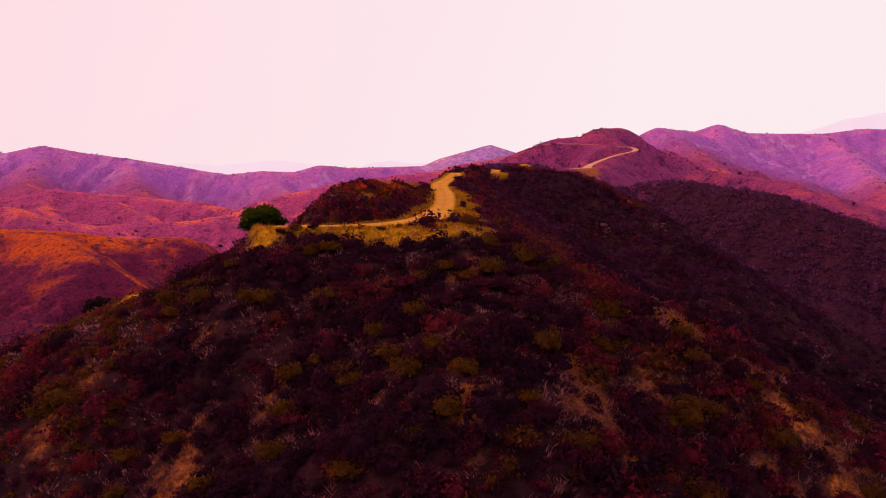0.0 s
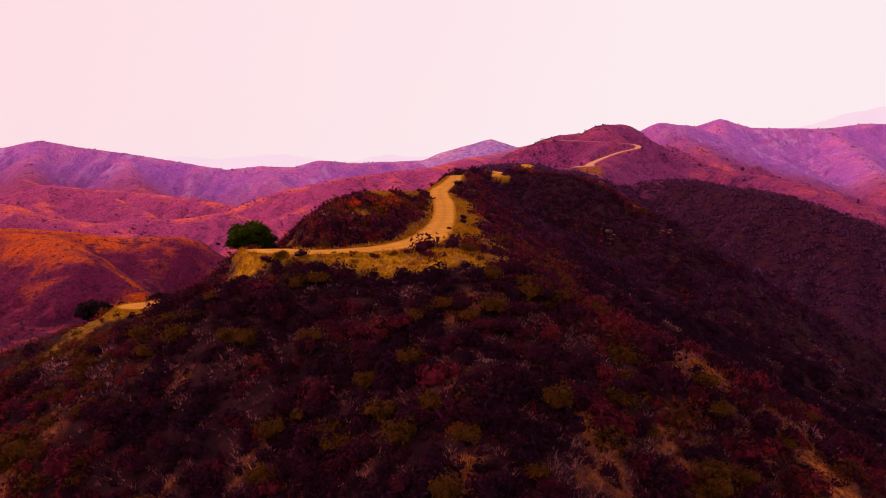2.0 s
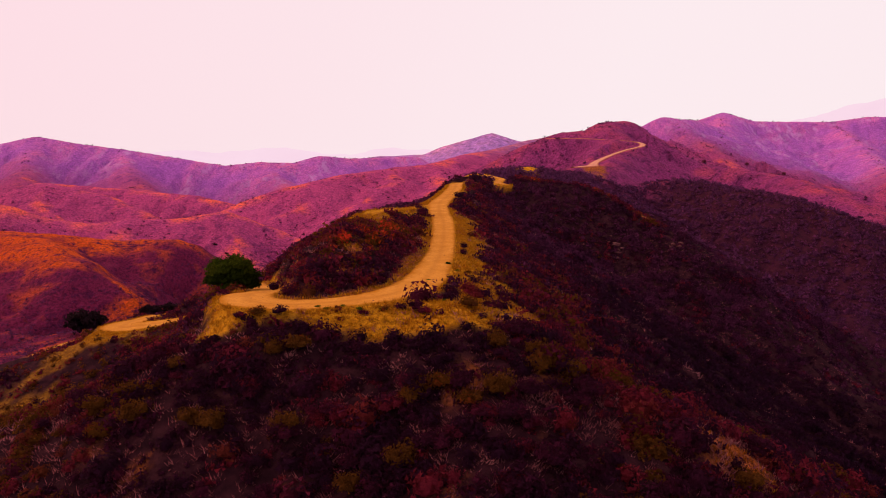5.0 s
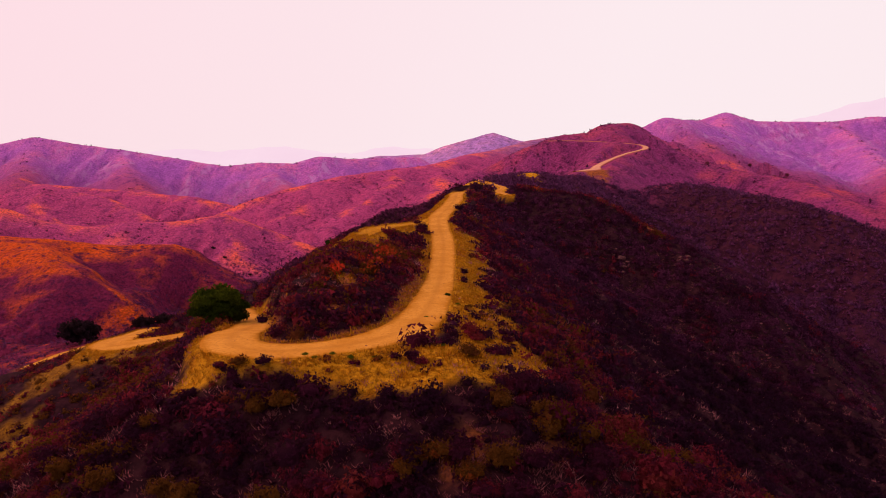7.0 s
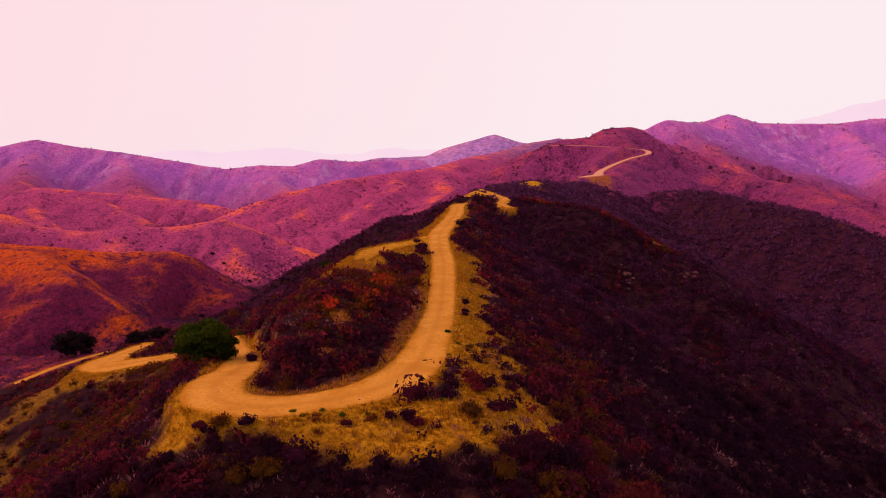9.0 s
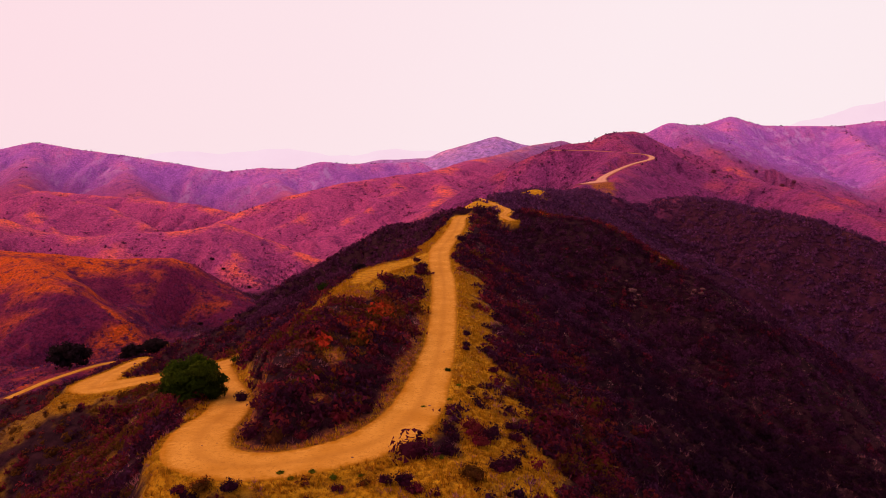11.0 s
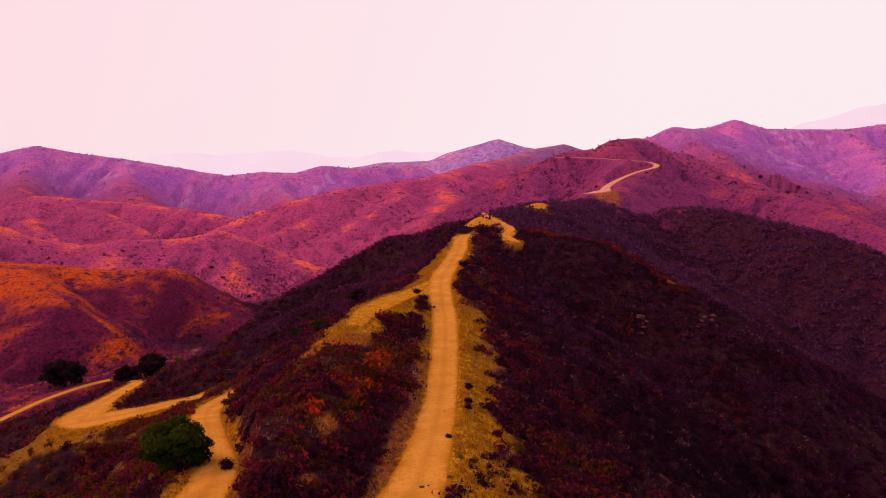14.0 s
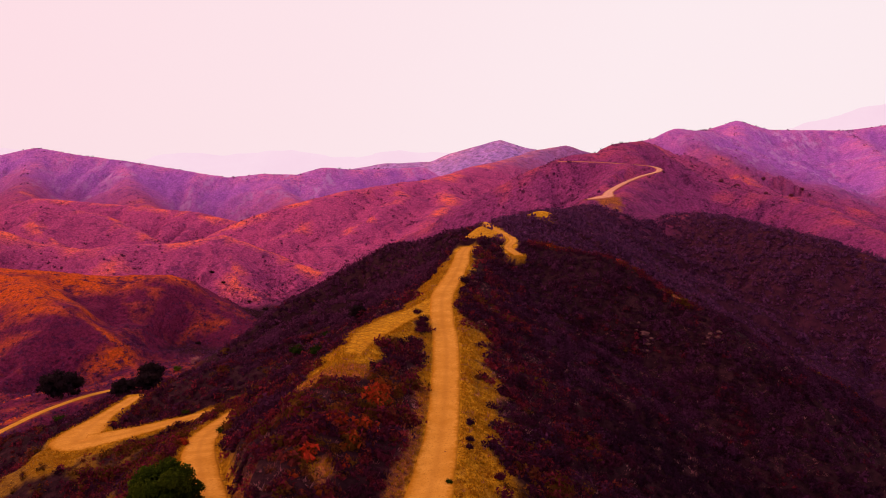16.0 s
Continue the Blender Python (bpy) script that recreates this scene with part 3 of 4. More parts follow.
# ---- ground sheet ----
def stretch(lo, hi, step, left, right, grow):
    """Grid lines: even between lo and hi, then ever wider out to left and right."""
    v = list(np.arange(lo, hi, step))
    s = step
    while v[-1] < right:
        s *= grow
        v.append(v[-1] + s)
    s = step
    low = [v[0]]
    while low[-1] > left:
        s *= grow
        low.append(low[-1] - s)
    return np.array(low[:0:-1] + v)


gu, gy = stretch(-0.78, 0.78, 0.0036, -2.2, 2.2, 1.06), np.concatenate([stretch(40, 42, 1.0, -420, 40, 1.05)[:-2], stretch(40, 300, 1.0, 39, 1750, 1.0085)[1:], 1760 * 1.02 ** np.arange(1, 42)])
U, Y = np.meshgrid(gu, gy)
X = U * np.maximum(Y + 90, 200 + 2.5 * np.maximum(0, 40 - Y))
Z, COVER, ROAD_D = land(X, Y)


def sheet(name, verts, faces, mat, smooth_faces=True, normals=None, **attrs):
    me = bpy.data.meshes.new(name)
    verts, faces = np.asarray(verts, np.float32), np.asarray(faces, np.int32)
    nv, nf, k = len(verts), len(faces), faces.shape[1]
    me.vertices.add(nv)
    me.vertices.foreach_set("co", verts.ravel())
    me.loops.add(nf * k)
    me.loops.foreach_set("vertex_index", faces.ravel())
    me.polygons.add(nf)
    me.polygons.foreach_set("loop_start", np.arange(0, nf * k, k, dtype=np.int32))
    me.polygons.foreach_set("use_smooth", np.full(nf, smooth_faces))
    for key, val in attrs.items():
        me.attributes.new(key, "FLOAT", "POINT").data.foreach_set("value", np.asarray(val, np.float32).ravel())
    me.update()
    if normals is not None:
        me.normals_split_custom_set_from_vertices(normals)
    me.materials.append(mat)
    return new(name, me)


def grid_faces(rows, cols):
    i = np.arange(rows * cols).reshape(rows, cols)
    return np.stack([i[:-1, :-1], i[:-1, 1:], i[1:, 1:], i[1:, :-1]], -1).reshape(-1, 4)


g_mask = grassy(X, Y, ROAD_D, COVER)
rusty = np.clip(smooth(0.3, 0.9, ROAD_D) * (X > -26) * (X < -1.5) * (Y > 106.5) * (Y < 165) + (1 - smooth(86, 91, Y)) + smooth(50, 60, X) * (Y > 200) + (X > -19) * (X < -9) * (Y > 113) * (Y < 134), 0, 1)     # thin rust-brown grass on the brushy slopes
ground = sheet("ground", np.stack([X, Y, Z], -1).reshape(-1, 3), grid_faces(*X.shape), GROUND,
               hazed_scrub=COVER[2] + 0.08 * COVER[0] * behind(X, Y), hills=COVER[1], pale=COVER[3], rose=COVER[5], faint=COVER[4], dry=COVER[-1], grass=g_mask * (1 - rusty), rust=g_mask * rusty)
tagged(ground, "rolling chaparral hills with dry grass and bare soil", "hillside", kind="structure")

for name, line in zip(("road_main", "road_low", "road_far", "road_knoll"), ROADS):
    d = np.gradient(line[:, :2], axis=0)
    d /= np.linalg.norm(d, axis=1)[:, None]
    side = np.stack([-d[:, 1], d[:, 0]], 1)
    arc = np.arange(len(line))
    lift = 0.5 if name == "road_far" else 0.0
    rows, across = [], []
    for u in (-1.12, -1.06, -0.9, -0.7, -0.5, -0.3, -0.1, 0.1, 0.3, 0.5, 0.7, 0.9, 1.06, 1.12):
        wob = 1 + 0.10 * fbm(arc * 0.3, np.full(len(arc), 20.0 + np.sign(u) * 9), 1.6, 3)
        xy = line[:, :2] + side * (u * line[:, 3] * wob)[:, None]
        track = math.exp(-((abs(u) - 0.5) / 0.16) ** 2)
        z = line[:, 2] + lift + 0.09 - 0.05 * track - 0.05 * smooth(0.75, 1.06, abs(u)) + 0.012 * fbm(xy[:, 0], xy[:, 1], 2.5, 2)
        if abs(u) > 1.1:
            z = z - 0.3 - lift
        rows.append(np.column_stack([xy, z]))
        across.append(np.full(len(line), u))
    ob = sheet(name, np.stack(rows, 1).reshape(-1, 3), grid_faces(len(line), len(rows))[:, ::-1], FAR_DIRT if name == "road_far" else ROAD, across=np.stack(across, 1))
    tagged(ob, "pale orange packed dirt fire road along the ridge", "dirt road", kind="structure")


# ---- plants ----
def dome(sides):
    """A coarse closed dome: two rings and a top, or one ring and a top."""
    u = np.arange(sides) * 2 * np.pi / sides
    i = np.arange(sides)
    j = (i + 1) % sides
    v = [(math.cos(a), math.sin(a), -0.15) for a in u]
    if sides < 6:
        return np.array(v + [(0, 0, 0.95)]), np.stack([i, j, 0 * i + sides], 1)
    if sides < 9:
        v += [(0.8 * math.cos(a + 0.4), 0.8 * math.sin(a + 0.4), 0.6) for a in u] + [(0, 0, 0.95)]
        return np.array(v), np.concatenate([np.stack([i, j, sides + i], 1), np.stack([j, sides + j, sides + i], 1), np.stack([sides + i, sides + j, 0 * i + 2 * sides], 1)])
    v += [(math.cos(a + 0.3), math.sin(a + 0.3), 0.35) for a in u] + [(0.68 * math.cos(a), 0.68 * math.sin(a), 0.78) for a in u] + [(0, 0, 1.0)]
    f = []
    for o in (0, sides):
        f += [np.stack([o + i, o + j, o + sides + i], 1), np.stack([o + j, o + sides + j, o + sides + i], 1)]
    return np.array(v), np.concatenate(f + [np.stack([2 * sides + i, 2 * sides + j, 0 * i + 3 * sides], 1)])


def facing(v, toward):
    """Triangles over loose corners in threes, wound to face the given way."""
    f = np.arange(len(v)).reshape(-1, 3)
    turned = (np.cross(v[1::3] - v[::3], v[2::3] - v[::3]) * toward).sum(1) < 0
    f[turned] = f[turned][:, ::-1]
    return f


def bush_mesh(x, y, z, r, tall, leaves, tone, leaf=0.2, core=0.60, sides=7):
    """Bushes as domes: a lumpy core and many small leaf sprays over it. Returns points, triangles, outward normals and tones."""
    k = len(x)
    CORE, CORE_F = dome(sides)
    base = np.stack([x, y, z], -1)[:, None, :]
    th, ph = rng.random((k, leaves)) * 2 * np.pi, np.arccos(1 - rng.random((k, leaves)) * 1.1)
    lob = 1 + 0.22 * np.sin(th * 3 + 9 * rng.random((k, 1))) * np.sin(ph) + 0.15 * np.sin(th * 5 + ph * 4 + 9 * rng.random((k, 1)))
    rad = (0.70 + 0.34 * rng.random((k, leaves))) * lob
    out = np.stack([np.sin(ph) * np.cos(th), np.sin(ph) * np.sin(th), np.cos(ph) * tall[:, None]], -1)
    c = base + out * (rad * r[:, None])[..., None]
    s = (r[:, None] * leaf * (0.7 + 0.7 * rng.random((k, leaves))))[..., None]
    a = 0.75 * rng.normal(size=(k, leaves, 3)) + 0.9 * out + (0, 0, 0.25)
    a -= 0.75 * out * (a * out).sum(-1, keepdims=True)
    a /= np.linalg.norm(a, axis=-1, keepdims=True)
    q = np.cross(a, out + 0.6 * rng.normal(size=(k, leaves, 3)))
    q /= np.linalg.norm(q, axis=-1, keepdims=True)
    v = np.stack([c - a * s * 0.6 + q * s * 0.55, c - a * s * 0.6 - q * s * 0.55, c + a * s * 0.8], 2).reshape(-1, 3)
    nr = np.repeat((out + 0.35 * rng.normal(size=out.shape)).reshape(-1, 3), 3, 0)
    f = facing(v, nr[::3])
    cv = CORE[None] * (core * r)[:, None, None] * np.stack([np.ones(k), np.ones(k), tall], -1)[:, None, :] * (0.66 + 0.5 * rng.random((k, len(CORE), 1)))
    cf = (CORE_F[None] + (len(v) + np.arange(k) * len(CORE))[:, None, None]).reshape(-1, 3)
    t = np.concatenate([np.repeat(tone, leaves * 3), np.repeat(tone, len(CORE))])
    nr = np.concatenate([nr, np.broadcast_to(CORE[None], cv.shape).reshape(-1, 3)])
    nr = nr / np.linalg.norm(nr, axis=1, keepdims=True)
    return np.concatenate([v, (base + cv).reshape(-1, 3)]), np.concatenate([f, cf]), nr, t


def shrubs(name, x, y, r, leaves, label, tone, leaf, mat=BRUSH, sides=7):
    z = land(x, y)[0] - 0.05
    v, f, nr, t = bush_mesh(x, y, z, r, 0.65 + 0.45 * rng.random(len(x)), leaves, tone, leaf, sides=sides)
    return tagged(sheet(name, v, f, mat, True, nr, tone=t), label, "chaparral", kind="stuff")


def scatter(x0, x1, y0, y1, count, in_grass, kinds=(0,), clear=0.6):
    x, y = rng.uniform(x0, x1, count), rng.uniform(y0, y1, count)
    z, cover, road_d = land(x, y)
    g = grassy(x, y, road_d, cover)
    m = (road_d > clear) & (sum(cover[c] for c in kinds) > 0.4) & (rng.random(count) < np.where(g > 0.5, in_grass, 1.0))
    return x[m], y[m]


SPUR_CREST = np.array([(30, 292, 0), (50, 279, 0), (72, 262, 0), (90, 272, 0), (110, 285, 0), (135, 288, 0)], float)


def bare(x, y):
    """Near nought along the winding lines where no bush grows."""
    return np.abs(fbm(x + 23, (y + 5) * 0.7, 8, 3))


def tones(x, y):
    """The plants' colour, from purplish and dark over maroon and olive to red, with light, shade and haze worked in."""
    patch = np.exp(-((x + 13.5 - 0.11 * (y - 125)) / 2.4) ** 2) * smooth(118, 130, y) * (1 - smooth(156, 166, y)) * smooth(-0.25, 0.15, fbm(x, y, 6, 2))
    # bushes along the spur's crest redder and lighter, imitating a lit edge
    lit_rim = np.exp(-(near_line(x, y, SPUR_CREST)[0] / 4.0) ** 2)
    # mound and roadside offsets: redder brush, and sunlit red put into its tone
    t = 0.29 + 0.20 * np.exp(-((x + 14) / 12) ** 2 - ((y - 150) / 40) ** 2) + 0.24 * smooth(28, 45, -x) * (1 - smooth(200, 240, y))
    # beyond y 170 and 285 the tone turns purple, imitating haze
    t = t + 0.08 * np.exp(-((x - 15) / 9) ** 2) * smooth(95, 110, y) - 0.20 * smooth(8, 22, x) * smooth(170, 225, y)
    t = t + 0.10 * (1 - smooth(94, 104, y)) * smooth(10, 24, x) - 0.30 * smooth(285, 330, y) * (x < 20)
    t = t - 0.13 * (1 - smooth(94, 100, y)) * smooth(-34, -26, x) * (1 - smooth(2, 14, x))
    t = np.clip(t + 0.34 * fbm(x, y, 11, 3) + 0.14 * rng.normal(size=len(x)), np.where(y < 114, 0.20, 0.02), 0.70)
    # east slope below the ridge darkened in tone, imitating its shade
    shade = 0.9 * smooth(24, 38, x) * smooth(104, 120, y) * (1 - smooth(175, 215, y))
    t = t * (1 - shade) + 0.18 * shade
    return np.clip(t + 0.45 * patch + 0.40 * lit_rim, 0, 0.92)


for name, box, count, lo, hi, leaves, leaf in (
        ("chaparral_near_slope", (-72, 76, 38, 112), 3500, 1.0, 2.6, 150, 0.15),
        ("chaparral_ridge", (-80, 95, 112, 235), 19000, 0.8, 2.0, 30, 0.25),
        ("chaparral_spur_face", (12, 150, 235, 295), 6500, 0.8, 2.0, 24, 0.27),
        ("chaparral_valley_side", (-150, 230, 150, 345), 18000, 0.9, 2.3, 16, 0.32),
        ("chaparral_west_slope", (-125, 0, 228, 345), 4500, 0.9, 2.3, 16, 0.25),
        ("chaparral_far_spurs", (-120, 340, 345, 570), 24000, 1.1, 2.8, 9, 0.40)):
    x, y = scatter(*box, count, 0.05)
    if name == "chaparral_valley_side":
        m = ((y > 235) & ((x < 12) | (y > 295))) | (x < -80) | (x > 95)
        x, y = x[m], y[m]
    r = lo + (hi - lo) * rng.random(len(x)) ** 1.8
    m = fbm(x + 11, (y + 5) * 0.6, 5, 3) > (-0.46 if name == "chaparral_near_slope" else -0.62)
    gap = bare(x, y)
    r = np.where(y < 290, np.minimum(r, 0.35 + 5.5 * gap), r)
    m &= (gap > 0.03) | (y > 290)
    x, y, r = x[m], y[m], r[m]
    g = grassy(x, y, land(x, y)[2], land(x, y)[1])
    m = rng.random(len(x)) < np.where(g < 0.25, 1.0, np.where(g < 0.5, 0.5, 0.04))
    x, y, r, g = x[m], y[m], r[m], g[m]
    r = np.where(g > 0.5, 0.6 * r, r)
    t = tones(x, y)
    # beyond the spur the same brush takes the haze-tinted leaf material
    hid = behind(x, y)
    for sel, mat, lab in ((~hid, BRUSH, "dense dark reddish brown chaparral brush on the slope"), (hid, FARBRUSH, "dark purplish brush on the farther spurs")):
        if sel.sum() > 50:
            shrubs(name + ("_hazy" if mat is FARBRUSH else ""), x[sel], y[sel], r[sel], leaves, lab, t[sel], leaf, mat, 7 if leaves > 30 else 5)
x, y = scatter(-62, 70, 30, 100, 7000, 0.12)
m = bare(x, y) > 0.075
x, y = x[m], y[m]
shrubs("scrub_near_slope", x, y, 0.45 + 0.5 * rng.random(len(x)) ** 2, 22, "low dark reddish scrub between the chaparral bushes", tones(x, y) + 0.04, 0.34, BRUSH, 5)
x, y = rng.uniform(2.5, 14, 420), rng.uniform(88, 150, 420)
m = (fbm(x, y * 0.6, 6, 3) > 0.17) & (land(x, y)[2] > 1.2) & (x > 4.5 - 0.03 * (y - 90))
shrubs("scrub_verge", x[m], y[m], 0.4 + 0.8 * rng.random(m.sum()) ** 2, 60, "dark and reddish shrubs in clumps on the dry grass", np.clip(0.30 + 0.2 * rng.normal(size=m.sum()), 0.1, 0.72), 0.18, BRUSH, 7)
x, y = scatter(-520, 600, 560, 1100, 26000, 0.3, (1, 2, 3, 5))
m = fbm(x, y, 55, 4) + 0.10 * rng.normal(size=len(x)) - 0.8 * (land(x, y)[1][-1] - 0.35) > 0.16
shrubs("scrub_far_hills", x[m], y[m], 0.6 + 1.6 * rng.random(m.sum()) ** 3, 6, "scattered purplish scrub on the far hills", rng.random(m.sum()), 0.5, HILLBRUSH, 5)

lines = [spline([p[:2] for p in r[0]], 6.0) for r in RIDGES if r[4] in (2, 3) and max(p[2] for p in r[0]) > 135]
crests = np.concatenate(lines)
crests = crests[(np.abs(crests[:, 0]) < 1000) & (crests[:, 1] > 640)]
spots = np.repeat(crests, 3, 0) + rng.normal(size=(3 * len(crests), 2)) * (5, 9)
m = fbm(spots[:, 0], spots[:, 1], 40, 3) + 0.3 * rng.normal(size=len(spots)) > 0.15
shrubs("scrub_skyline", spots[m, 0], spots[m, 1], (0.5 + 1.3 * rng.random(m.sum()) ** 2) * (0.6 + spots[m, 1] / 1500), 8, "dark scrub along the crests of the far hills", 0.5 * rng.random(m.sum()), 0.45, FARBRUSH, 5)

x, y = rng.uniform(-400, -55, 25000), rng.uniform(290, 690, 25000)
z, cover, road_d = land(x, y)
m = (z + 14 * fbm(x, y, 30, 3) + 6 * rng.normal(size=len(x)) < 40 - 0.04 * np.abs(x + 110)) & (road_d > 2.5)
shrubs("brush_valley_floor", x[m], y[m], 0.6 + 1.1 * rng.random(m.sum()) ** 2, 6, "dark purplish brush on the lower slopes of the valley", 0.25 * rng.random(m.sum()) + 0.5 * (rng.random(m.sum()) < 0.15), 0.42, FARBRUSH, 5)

# dry grass
x, y = rng.uniform(-110, 60, 260000), rng.uniform(45, 285, 260000)
z, cover, road_d = land(x, y)
m = (grassy(x, y, road_d, cover) > 0.35 + 0.4 * rng.random(len(x))) & (road_d > 0.3)
x, y, z = x[m], y[m], z[m]
k, blades = len(x), 4
th = rng.random((k, blades)) * 2 * np.pi
hgt = (0.22 + 0.4 * rng.random((k, 1)) ** 2) * (0.6 + 0.6 * rng.random((k, blades)))
foot = np.stack([x, y, z], -1)[:, None, :] + np.stack([np.cos(th), np.sin(th), 0 * th], -1) * 0.12
side = np.stack([-np.sin(th), np.cos(th), 0 * th], -1) * 0.055
tip = foot + np.stack([np.cos(th) * hgt * 0.5, np.sin(th) * hgt * 0.5, hgt], -1)
v = np.stack([foot - side, foot + side, tip], 2).reshape(-1, 3)
tone = np.clip(0.5 - 0.6 * ((y < 90) | (x > 50)) + 0.5 * fbm(x, y, 5, 3) + 0.15 * rng.normal(size=k), 0, 1)
ob = sheet("dry_grass", v, facing(v, np.array([[0, -0.3, 1.0]])), STRAW, True, np.tile(np.array([[-0.3, -0.2, 0.93]]), (len(v), 1)), tone=np.repeat(tone, blades * 3))
tagged(ob, "short golden dry grass beside the dirt road", "grass", kind="stuff")

# bare pale brush in the gaps between the bushes
x, y = scatter(-66, 125, 15, 250, 52000, 0.6)
x, y = np.concatenate([x, rng.uniform(-50, 60, 5000), rng.uniform(8, 75, 7000)]), np.concatenate([y, rng.uniform(50, 98, 5000), rng.uniform(45, 104, 7000)])
gap = fbm(x + 11, (y + 5) * 0.6, 5, 3)
m = (bare(x, y) < np.where(y < 100, 0.10, 0.06)) | (gap < np.where(y < 100, -0.34, -0.42)) | (rng.random(len(x)) < 0.03)
x, y = x[m], y[m]
k, arms = len(x), 7
z = land(x, y)[0]
th = rng.random((k, arms)) * 2 * np.pi
hgt = (0.32 + 0.5 * rng.random((k, 1)) ** 1.5) * (0.6 + 0.6 * rng.random((k, arms)))
foot = np.stack([x, y, z - 0.05], -1)[:, None, :] + np.stack([np.cos(th), np.sin(th), 0 * th], -1) * 0.4 * rng.random((k, arms, 1))
turn = th + rng.normal(size=th.shape) * 0.8
side = np.stack([-np.sin(turn), np.cos(turn), 0 * th], -1) * (0.03 + 0.04 * rng.random((k, arms, 1)))
tip = foot + np.stack([np.cos(turn) * hgt * 0.9, np.sin(turn) * hgt * 0.9, hgt * 0.8], -1)
v = np.stack([foot - side, foot + side, tip], 2).reshape(-1, 3)
ob = sheet("dry_stalks", v, facing(v, np.array([[0, -0.3, 1.0]])), TWIG, True, np.tile(np.array([[-0.3, -0.4, 0.85]]), (len(v), 1)), tone=np.repeat(np.clip(0.5 + 0.6 * fbm(x, y, 6, 2) + 0.2 * rng.normal(size=k), 0, 1), arms * 3))
tagged(ob, "pale dry stalks and bare twigs between the bushes", "dead brush", kind="stuff")


# ---- single plants and rocks ----
def part(name, ob, parent, label=""):
    """Hangs a mesh under its thing."""
    ob.name = name
    ob.parent = parent
    return tagged(ob, label)


def rod(points, r0, r1, sides=6):
    """A tapered round stem along the points: vertices and quads."""
    p = np.array(points, float)
    v = []
    for i, c in enumerate(p):
        d = p[min(i + 1, len(p) - 1)] - p[max(i - 1, 0)]
        d /= np.linalg.norm(d)
        a = np.cross(d, (0.3, 0.9, 0.2))
        a /= np.linalg.norm(a)
        q = np.cross(d, a)
        r = r0 + (r1 - r0) * i / (len(p) - 1)
        v += [c + r * (a * math.cos(t) + q * math.sin(t)) for t in np.arange(sides) * 2 * np.pi / sides]
    f = [(i * sides + j, i * sides + (j + 1) % sides, (i + 1) * sides + (j + 1) % sides, (i + 1) * sides + j) for i in range(len(p) - 1) for j in range(sides)]
    return np.array(v), np.array(f)


def ground_at(x, y):
    return float(land(np.array([x]), np.array([y]))[0][0])


def bush(name, x, y, r, tall, label, category, mat, tone, group="", leaves=420, leaf=0.16, upright=0.0):
    """A single bush: a few stems from one foot and a crown of leaf sprays in several lobes."""
    z = ground_at(x, y)
    root = new(name)
    root.location = (x, y, z)
    tagged(root, label, category, group)
    lobes = 5
    th = np.arange(lobes) * 2 * np.pi / lobes + rng.random(lobes)
    lx, ly = 0.42 * r * np.cos(th) * (1 - upright), 0.42 * r * np.sin(th) * (1 - upright)
    lz = r * tall * (0.15 + 0.35 * rng.random(lobes)) * (1 + 1.6 * upright * rng.random(lobes))
    v, f, nr, t = bush_mesh(np.append(lx, 0), np.append(ly, 0), np.append(lz, r * tall * 0.35), np.append(r * (0.5 + 0.16 * rng.random(lobes)), 0.62 * r), np.full(lobes + 1, tall), leaves // 6, np.full(lobes + 1, tone) + 0.05 * rng.normal(size=lobes + 1), leaf, 0.6, 7)
    part("crown", sheet("crown", v, f, mat, True, nr, tone=t), root)
    for i in range(3):
        v, f = rod([(0.05 * math.cos(i * 2), 0.05 * math.sin(i * 2), -0.15), (lx[i] * 0.4, ly[i] * 0.4, lz[i] * 0.5), (lx[i] * 0.9, ly[i] * 0.9, lz[i] + 0.3 * r)], 0.05 * r, 0.02 * r, 5)
        part("stem", sheet("stem", v, f, BARK), root)
    return root


def tree(name, x, y, width, height, label, mat, tone, leaves, leaf, lobes=16):
    """A broad tree: a tapered trunk, limbs, and a crown of many clumps of leaves with an uneven outline."""
    z = ground_at(x, y)
    root = new(name)
    root.location = (x, y, z)
    tagged(root, label, "tree")
    v, f = rod([(0, 0, -0.4), (0.05, 0.05, 0.15 * height), (0.2, -0.1, 0.4 * height), (0.1, 0, 0.62 * height)], 0.05 * height, 0.02 * height, 9)
    part("trunk", sheet("trunk", v, f, BARK), root)
    th = np.arange(lobes) * 2.4
    u = (np.arange(lobes) + 0.5) / lobes
    cz = height * (0.18 + 0.60 * u)
    cr = width * 0.5 * 0.66 * np.sqrt(np.clip(1 - (np.abs(u - 0.38) / 0.72) ** 2, 0.02, 1))
    cx, cy = cr * np.cos(th) * (0.85 + 0.3 * rng.random(lobes)), cr * np.sin(th) * (0.85 + 0.3 * rng.random(lobes))
    lr = width * (0.15 + 0.06 * rng.random(lobes))
    # tone rises with height: a lit top put into the leaf colour
    v, f, nr, t = bush_mesh(np.append(cx, 0), np.append(cy, 0), np.append(cz, height * 0.4), np.append(lr, width * 0.3), np.full(lobes + 1, 0.85), leaves // lobes, np.clip(tone + 0.35 * (np.append(u, 0.3) - 0.4) + 0.12 * rng.normal(size=lobes + 1), 0, 1), leaf, 0.74, 7)
    part("crown", sheet("crown", v, f, mat, True, nr, tone=t), root)
    for i in range(0, lobes, 3):
        v, f = rod([(0.1, 0, 0.25 * height), (cx[i] * 0.5, cy[i] * 0.5, 0.35 * height + 0.3 * (cz[i] - 0.35 * height)), (cx[i], cy[i], cz[i])], 0.022 * height, 0.008 * height, 6)
        part("limb", sheet("limb", v, f, BARK), root)
    return root


